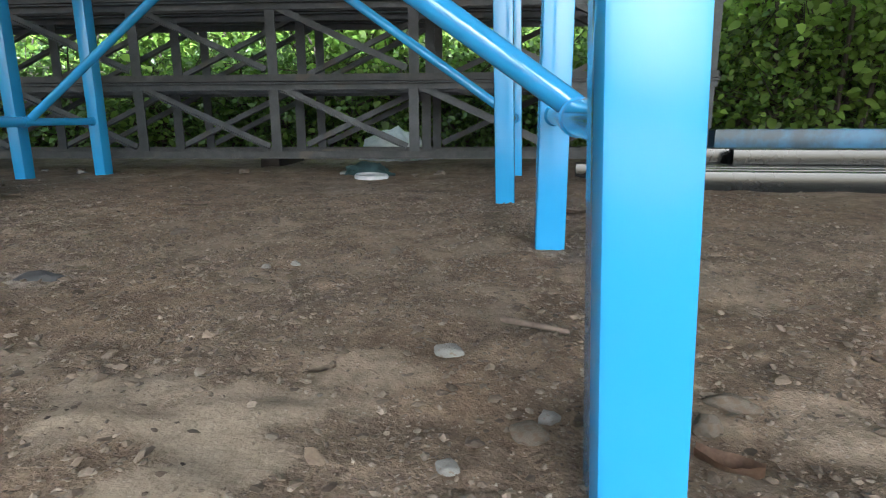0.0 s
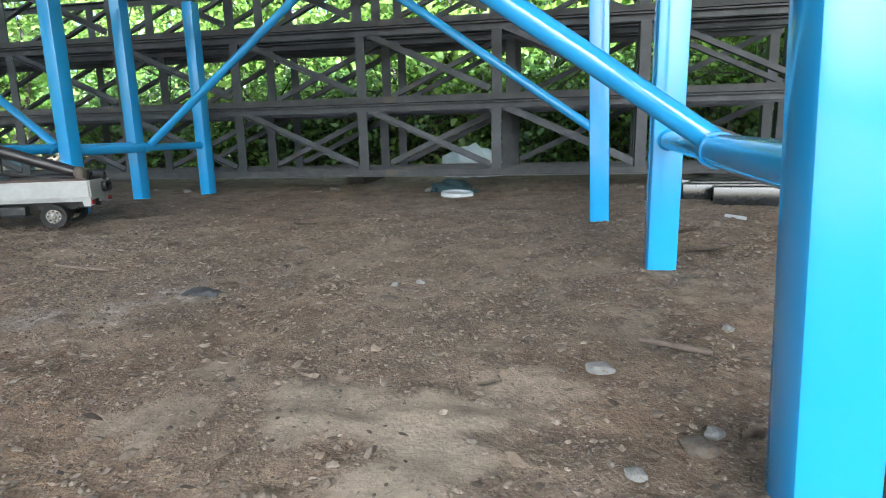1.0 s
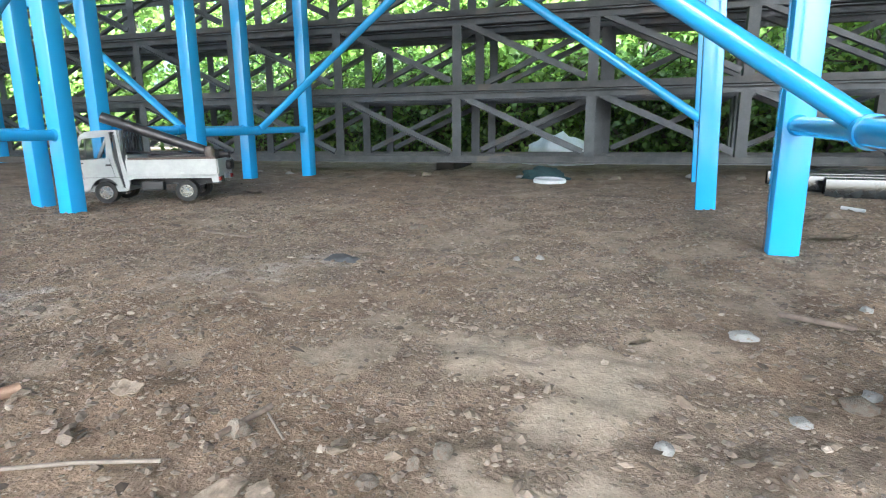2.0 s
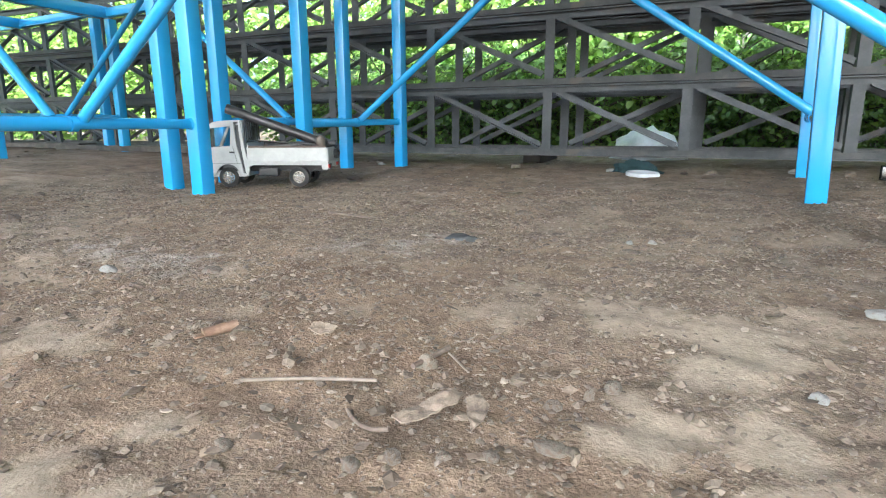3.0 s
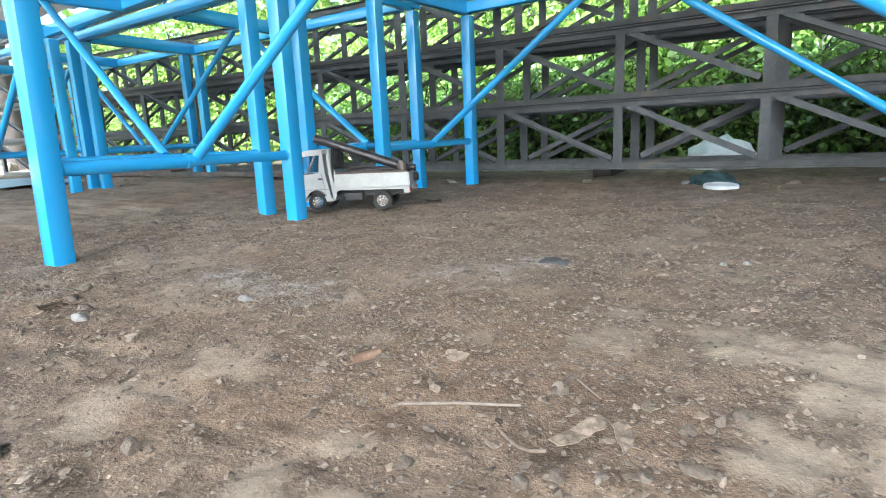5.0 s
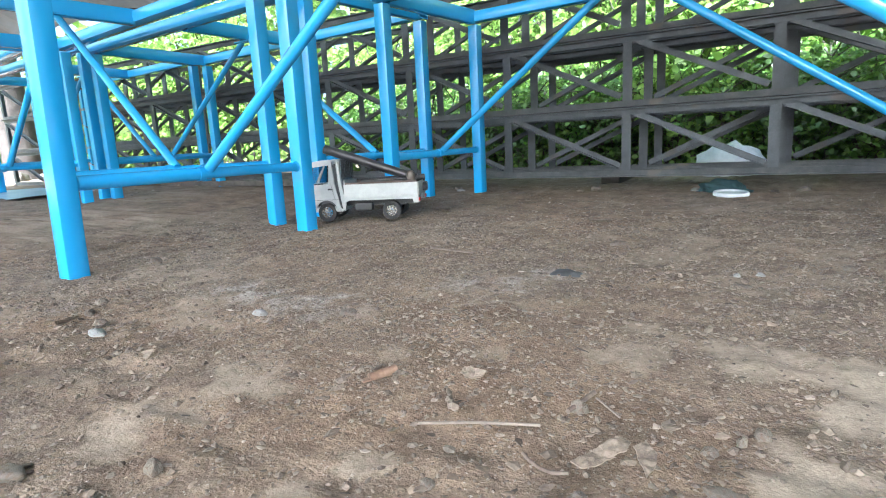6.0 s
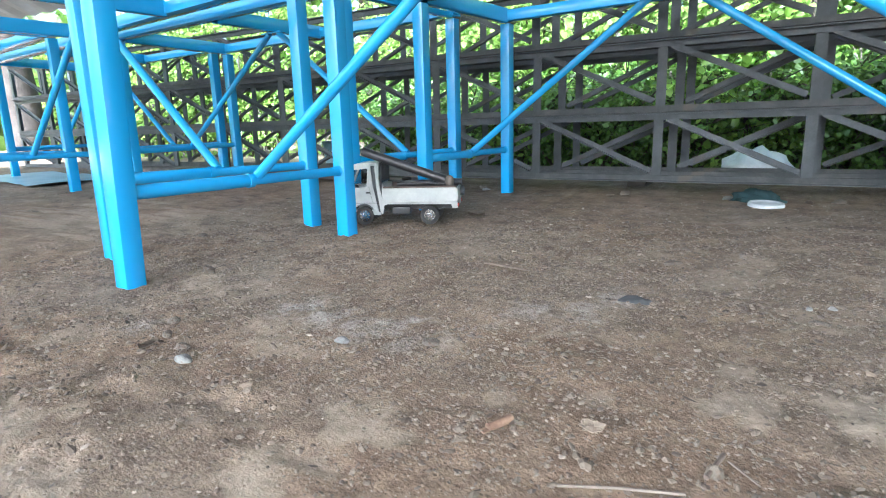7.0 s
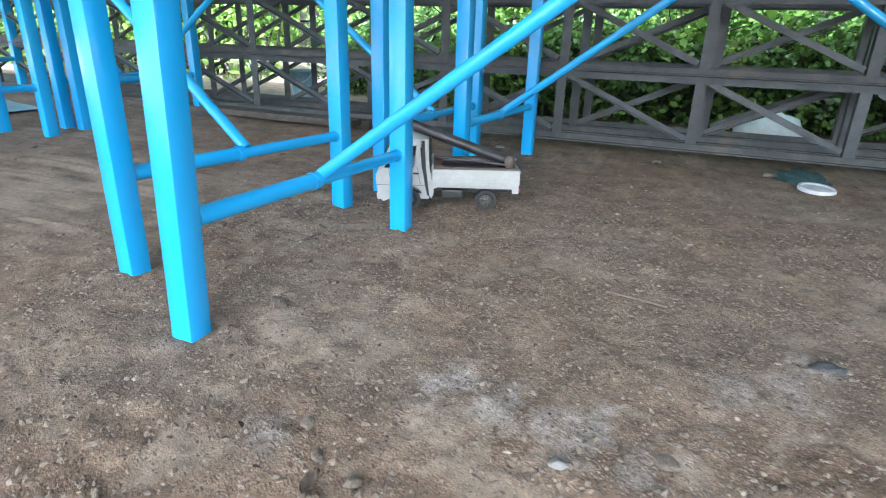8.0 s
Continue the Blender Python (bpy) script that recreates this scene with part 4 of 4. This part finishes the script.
build_lid()
for x, y, a, n in ((-2.05, 1.585, -4, 1.1), (-2.9, 1.64, -2, 0.9)):
    bm = box(bmesh.new(), (-n / 2, -0.04, 0), (n / 2, 0.04, 0.022), 0.003)
    o = tagged(part("plank", bm, GREYWOOD), "weathered grey-brown plank lying before the trusses", "plank")
    o.matrix_world = pose(x, y, on_ground(x, y) + 0.001, 0, 0, a)
r0 = np.random.default_rng(77)
for i in range(26):
    x = r0.uniform(-1.6, 0.75)
    y = 1.47 + 0.05 * (0.675 - x) + r0.normal() * 0.035
    a = r0.uniform(0.009, 0.024)
    stone(x, y, a, a * r0.uniform(0.55, 0.9), a * r0.uniform(0.3, 0.7), r0.uniform(0, 180), ("sharp", "round", "pale")[int(r0.integers(0, 3))], "chip of rubble lying before the stacked trusses")
for x, y, a in ((-1.52, 1.6, 10), (-1.37, 1.58, -14), (0.5, 1.47, 4)):
    bm = box(bmesh.new(), (-0.05, -0.025, 0), (0.05, 0.025, 0.03), 0.004)
    for v in bm.verts:
        v.co += Vector((noise.noise(v.co * 40), noise.noise(v.co * 50), noise.noise(v.co * 60))) * 0.003
    o = tagged(part("wood_block", bm, DARKWOOD), "dark weathered wooden block lying under the trusses", "wood block")
    o.matrix_world = pose(x, y, on_ground(x, y) - 0.001, 0, 0, a)


def heap(name, x, y, a, b, h, turn, material, label, category, seed, folds=0.2):
    bm = bmesh.new()
    bmesh.ops.create_icosphere(bm, subdivisions=4, radius=1.0)
    for v in bm.verts:
        p = v.co.copy()
        k = 1 + folds * noise.noise(p * 2.2 + Vector((seed, 0, 0))) + folds * 0.6 * noise.noise(p * 5 + Vector((0, seed, 0)))
        v.co = Vector((p.x * a * k, p.y * b * k, max(-0.05, p.z) * h * k))
    o = part(name, bm, material, smooth=60)
    o.matrix_world = pose(x, y, on_ground(x, y) - 0.002, 0, 0, turn)
    return tagged(o, label, category)


heap("plastic_bag", -0.19, 2.06, 0.125, 0.08, 0.105, -4, BAG, "crumpled cloudy white plastic bag lying behind trusses", "plastic bag", 3, 0.25)
heap("crumpled_cloth", -0.195, 1.465, 0.06, 0.035, 0.033, -6, TEAL, "crumpled dark teal cloth under a truss", "cloth", 9, 0.3)


def build_bucket():
    b = thing("plastic_bucket", pose(-2.06, 2.1, on_ground(-2.06, 2.1)), "small pale blue-grey plastic bucket standing behind trusses", "bucket")
    bm = bmesh.new()
    prof = [(0.0, 0.002), (0.046, 0.0), (0.058, 0.118), (0.062, 0.12), (0.062, 0.127), (0.056, 0.127), (0.044, 0.006), (0.0, 0.006)]
    vs = [bm.verts.new((r, 0, z)) for r, z in prof]
    es = [bm.edges.new(p) for p in zip(vs, vs[1:])]
    bmesh.ops.spin(bm, geom=vs + es, cent=(0, 0, 0), axis=(0, 0, 1), angle=2 * math.pi, steps=28)
    bmesh.ops.remove_doubles(bm, verts=bm.verts, dist=0.0002)
    part("shell", bm, SHEET, b, smooth=40)
    bm = bmesh.new()
    ps = [(0.062 * math.cos(a), -0.02 - 0.03 * math.sin(a), 0.122 - 0.05 * math.sin(a)) for a in np.linspace(0, math.pi, 11)]
    for p, q in zip(ps, ps[1:]):
        rod(bm, p, q, 0.002, 6)
    part("handle", bm, WHITEPLASTIC, b)


build_bucket()
for x, y, a in ((-5.2, 2.25, 0.12), (-4.9, 2.3, 0.09), (-5.0, 2.12, 0.07), (-4.6, 2.28, 0.1), (-5.6, 2.1, 0.08)):
    stone(x, y, a, a * 0.8, a * 0.6, 40 * x, "sharp", "large rough rock lying at the yard's edge")
bm = bmesh.new()
bmesh.ops.create_grid(bm, x_segments=30, y_segments=16, size=1, matrix=Matrix.Diagonal((0.45, 0.16, 1, 1)))
for v in bm.verts:
    v.co.z = 0.006 + 0.006 * noise.noise(v.co * 7) + float(lie(v.co.x - 3.1, v.co.y + 1.25)) - float(lie(-3.1, 1.25))
    v.co.y += 0.03 * noise.noise(v.co * 3)
bmesh.ops.solidify(bm, geom=bm.faces[:], thickness=0.001)
sheet = tagged(part("plastic_sheet", bm, SHEET, smooth=60), "pale blue plastic sheet spread on the earth", "plastic sheet")
sheet.matrix_world = pose(-3.1, 1.25, on_ground(-3.1, 1.25) + 0.004, 0, 0, -12)


# ---- hedge and trees behind ----
def leaf_cloud(points, normals, size, r, droop=0.3):
    """Leaves of six faces each, folded along the midrib, as arrays for from_pydata."""
    n = len(points)
    a = r.normal(size=(n, 3)) + normals
    a[:, 2] -= droop
    a /= np.linalg.norm(a, axis=1)[:, None]
    up = normals + 0.6 * r.normal(size=(n, 3)) + (0, 0, 0.8)
    s = np.cross(a, up)
    s /= np.linalg.norm(s, axis=1)[:, None] + 1e-9
    u = np.cross(s, a)
    k = (size * r.uniform(0.55, 1.25, n))[:, None]
    fold = r.uniform(0.05, 0.3, n)[:, None]
    p = points
    ring = [p, p + a * k * 0.3 + s * k * 0.3 + u * k * fold * 0.5, p + a * k * 0.68 + s * k * 0.26 + u * k * fold * 0.4 - u * k * 0.05, p + a * k - u * k * 0.12,
            p + a * k * 0.68 - s * k * 0.26 + u * k * fold * 0.4 - u * k * 0.05, p + a * k * 0.3 - s * k * 0.3 + u * k * fold * 0.5, p + a * k * 0.5 + u * k * 0.02]
    v = np.stack(ring, 1).reshape(-1, 3)
    b = np.arange(n)[:, None] * 7
    f = np.concatenate([b + np.array([[0, 1, 6]]), b + np.array([[1, 2, 6]]), b + np.array([[2, 3, 6]]), b + np.array([[3, 4, 6]]), b + np.array([[4, 5, 6]]), b + np.array([[5, 0, 6]])])
    return v, f


def leaf_object(name, v, f, material, parent):
    me = bpy.data.meshes.new(name)
    me.from_pydata(v, [], f)
    me.shade_smooth()
    me.materials.append(material)
    o = new(name, me)
    o.parent = parent
    return o


def build_shrub(seed, wide, deep, high, leaves, size, material, label):
    r = np.random.default_rng(seed)
    t = thing("shrub", Matrix(), label, "shrub", "hedge behind the trusses")
    bm = bmesh.new()
    tips = []
    for i in range(26):
        x, y = r.uniform(-wide, wide) * 0.75, r.uniform(-deep, deep) * 0.7
        p = Vector((x, y, -0.03))
        hh = high * r.uniform(0.55, 1.0)
        q = Vector((x + r.normal() * 0.1, y + r.normal() * 0.08, hh * 0.5))
        e = Vector((x + r.normal() * 0.2, y + r.normal() * 0.14, hh))
        rod(bm, p, q, 0.009, 6, 0.006, False)
        rod(bm, q, e, 0.006, 6, 0.002, False)
        for k in range(5):
            s = p.lerp(q, r.uniform(0.3, 1)) if r.random() < 0.5 else q.lerp(e, r.uniform(0, 1))
            w = s + Vector((r.normal() * 0.13, r.normal() * 0.11, abs(r.normal()) * 0.1))
            rod(bm, s, w, 0.003, 5, 0.0012, False)
            tips.append((s, w))
        tips.append((q, e))
        tips.append((p.lerp(q, 0.5), q))
    part("stem", bm, BARK, t)
    tips_a = np.array([[*a, *b] for a, b in tips])
    pick = tips_a[r.integers(0, len(tips_a), leaves)]
    u = r.uniform(0.1, 1.05, leaves)[:, None]
    pts = pick[:, :3] * (1 - u) + pick[:, 3:] * u + r.normal(size=(leaves, 3)) * (0.05, 0.05, 0.04)
    pts[:, 2] = np.maximum(pts[:, 2], 0.03)
    low = r.random(leaves) < 0.45
    fill = np.stack([r.uniform(-wide, wide, leaves), -deep + deep * 1.6 * r.random(leaves) ** 1.5, high * 0.95 * r.random(leaves)], 1)
    pts = np.where(low[:, None], fill, pts)
    nor = np.stack([pts[:, 0] / wide, pts[:, 1] / deep, 0.3 + 0 * u[:, 0]], 1) + (0, -0.5, 0)
    v, f = leaf_cloud(pts, nor, size, r)
    leaf_object("foliage", v, f, material, t)
    return t


FRESH, DEEP = "leafy shrub with broad bright green leaves behind steel trusses", "dense dark green leafy shrub behind steel trusses"
# the last, low kind is added in dark leaves to imitate shade low down
kinds = [build_shrub(21, 0.55, 0.32, 1.15, 8600, 0.038, LEAF, FRESH), build_shrub(22, 0.6, 0.34, 1.0, 9000, 0.037, LEAFDEEP, DEEP), build_shrub(23, 0.55, 0.34, 1.3, 8400, 0.04, LEAF, FRESH), build_shrub(24, 0.5, 0.2, 0.44, 5200, 0.026, LEAFDEEP, "low undergrowth behind steel trusses, dark green to imitate shade low in the hedge")]
spots = [(-1.75, 2.5, 3), (-1.0, 2.46, 3), (-0.25, 2.44, 3), (0.5, 2.38, 3), (1.2, 2.2, 3), (-0.62, 2.5, 3), (0.12, 2.45, 3), (-4.1, 2.85, 0), (-3.2, 2.95, 2), (-1.62, 2.8, 0), (-0.85, 2.62, 0), (-0.1, 2.62, 2), (0.62, 2.5, 0), (1.35, 2.2, 2), (2.05, 2.0, 0), (2.75, 1.8, 1), (3.4, 1.5, 0), (-0.45, 3.3, 0), (0.4, 3.2, 2), (1.2, 3.0, 0), (-1.3, 3.4, 2), (-2.2, 3.5, 0), (2.0, 2.8, 2), (2.9, 2.5, 0), (-5.0, 3.0, 1), (-5.9, 3.2, 0)]
for i, (x, y, k) in enumerate(spots):
    m = pose(x, y, float(lie(x, y)), 0, 0, (i * 47) % 40 - 20 + (180 if i % 2 and y > 3 else 0))
    if kinds[k].get("placed"):
        copy_thing(kinds[k], m)
    else:
        kinds[k].matrix_world = m
        kinds[k]["placed"] = 1


def build_tree(seed, high, radius, leaves, label):
    r = np.random.default_rng(seed)
    t = thing("tree", Matrix(), label, "tree", "trees behind the hedge")
    bm = bmesh.new()
    p, w = Vector((0, 0, -0.1)), radius
    for k in range(6):
        q = p + Vector((r.normal() * 0.06, r.normal() * 0.06, high * 0.6 / 6))
        rod(bm, p, q, w, 14, w * 0.9, False)
        p, w = q, w * 0.9
    top = p.copy()
    tips = []
    for i in range(11):
        a = i * 2.4 + r.normal() * 0.3
        s = top - Vector((0, 0, r.uniform(0, high * 0.22)))
        e = s + Vector((math.cos(a) * high * r.uniform(0.2, 0.36), math.sin(a) * high * r.uniform(0.2, 0.36), high * r.uniform(0.08, 0.36)))
        rod(bm, s, e, w * 0.5, 8, w * 0.14, False)
        for k in range(6):
            c = s.lerp(e, r.uniform(0.35, 1.0))
            g = c + Vector((r.normal(), r.normal(), r.normal() * 0.6)) * high * 0.09
            rod(bm, c, g, w * 0.13, 5, w * 0.04, False)
            tips.append(g)
    part("trunk", bm, BARK, t, smooth=60)
    tp = np.array(tips)
    pts = tp[r.integers(0, len(tp), leaves)] + r.normal(size=(leaves, 3)) * high * 0.055
    v, f = leaf_cloud(pts, r.normal(size=(leaves, 3)) + (0, 0, 0.4), 0.13, r)
    leaf_object("crown", v, f, LEAF, t)
    return t


tree = build_tree(31, 5.5, 0.15, 5200, "tall tree with a brown trunk and bright green crown")
tree.matrix_world = pose(-5.6, 2.5, 0.02)
for x, y, a, s in ((-8.2, 5.4, 70, 1.1), (-4.6, 6.2, 140, 0.9), (-1.4, 7.4, 200, 1.0), (2.0, 7.0, 20, 0.95), (7.5, 6.0, 95, 1.05), (-10.5, 2.2, 250, 1.1)):
    o = copy_thing(tree, pose(x, y, 0.02, 0, 0, a))
    o.scale = (s, s, s)


def build_far_woods():
    r = np.random.default_rng(41)
    n = 9000
    a = r.uniform(-0.4, math.pi + 0.5, n)
    d = r.uniform(11, 17, n)
    pts = np.stack([d * np.cos(a), d * np.sin(a), np.abs(r.normal(size=n)) * 1.7 + 0.1], 1)
    v, f = leaf_cloud(pts, r.normal(size=(n, 3)) + (0, 0, 0.4), 0.5, r)
    o = leaf_object("far_woods", v, f, LEAF, None)
    return tagged(o, "distant bright green trees beyond the yard", "woods", kind="stuff")


build_far_woods()


# ---- grit, pebbles and dry bits all over the earth ----
def scatter(name, n, lo, hi, flat, material, label, seed, reach):
    """Small jittered eight-faced grains joined in one mesh."""
    r = np.random.default_rng(seed)
    x0, x1, y0, y1, near = reach
    d = r.random(n) ** near
    y = y0 + (y1 - y0) * d
    x = x0 + (x1 - x0) * r.random(n)
    keep = 0.8 * waves(x, y, 0.13, seed) + 0.9 * waves(x, y, 0.045, seed + 1) + r.uniform(-0.5, 0.5, n) - 0.5 * crust(x, y) > -0.05
    x, y = x[keep], y[keep]
    n = len(x)
    s = lo * (hi / lo) ** (r.random(n) ** 2.8)
    c = np.stack([x, y, ground_height(x, y) + s * flat * 0.3], 1)
    base = np.array([(1, 0, 0), (-1, 0, 0), (0, 1, 0), (0, -1, 0), (0, 0, 1), (0, 0, -1), (0.62, 0.62, 0.5), (-0.62, 0.62, 0.45), (-0.62, -0.62, 0.5), (0.62, -0.62, 0.45)])
    tri = np.array([(4, 6, 7), (4, 7, 8), (4, 8, 9), (4, 9, 6), (0, 2, 6), (2, 7, 6), (2, 1, 7), (1, 8, 7), (1, 3, 8), (3, 9, 8), (3, 0, 9), (0, 6, 9), (0, 5, 2), (2, 5, 1), (1, 5, 3), (3, 5, 0)])
    p = base[None] * r.uniform(0.7, 1.25, (n, 10, 1))
    p = p * np.stack([r.uniform(0.7, 1.5, n), r.uniform(0.6, 1.0, n), np.full(n, flat)], 1)[:, None]
    t = r.uniform(0, 2 * math.pi, n)
    p[..., 2] += p[..., 0] * r.normal(size=(n, 1)) * 0.22 + p[..., 1] * r.normal(size=(n, 1)) * 0.22
    cs, sn = np.cos(t)[:, None], np.sin(t)[:, None]
    p = np.stack([p[..., 0] * cs - p[..., 1] * sn, p[..., 0] * sn + p[..., 1] * cs, p[..., 2]], -1)
    v = (p * s[:, None, None] + c[:, None]).reshape(-1, 3)
    f = (np.arange(n)[:, None, None] * 10 + tri[None]).reshape(-1, 3)
    me = bpy.data.meshes.new(name)
    me.from_pydata(v, [], f)
    me.materials.append(material)
    return tagged(new(name, me), label, name.replace("_", " "), kind="stuff")


scatter("grit", 115000, 0.0007, 0.0026, 0.5, PEBBLE, "fine grey-brown grit strewn over the earth", 51, (-1.35, 0.5, -0.12, 1.1, 1.15))
scatter("pebbles", 12000, 0.0012, 0.004, 0.55, PEBBLE, "small mixed pebbles strewn over the earth", 52, (-1.5, 0.7, -0.12, 1.3, 1.1))
scatter("stone_chips", 8000, 0.0013, 0.0042, 0.35, CHIP, "flat pale chips of stone strewn over the earth", 56, (-1.5, 0.7, -0.1, 1.4, 1.0))
scatter("gravel", 3000, 0.003, 0.008, 0.3, PEBBLE, "scattered gravel over the farther earth", 53, (-4.5, 2.5, 0.6, 2.3, 1.0))
scatter("dry_bits", 30000, 0.0012, 0.0048, 0.16, LITTER, "dry flat bits of leaf and bark strewn over the earth", 54, (-1.5, 0.7, -0.12, 1.4, 1.0))
scatter("soil_clods", 26000, 0.0013, 0.0046, 0.6, CLOD, "small crumbled clods of brown soil", 55, (-1.3, 0.55, -0.12, 1.0, 1.1))
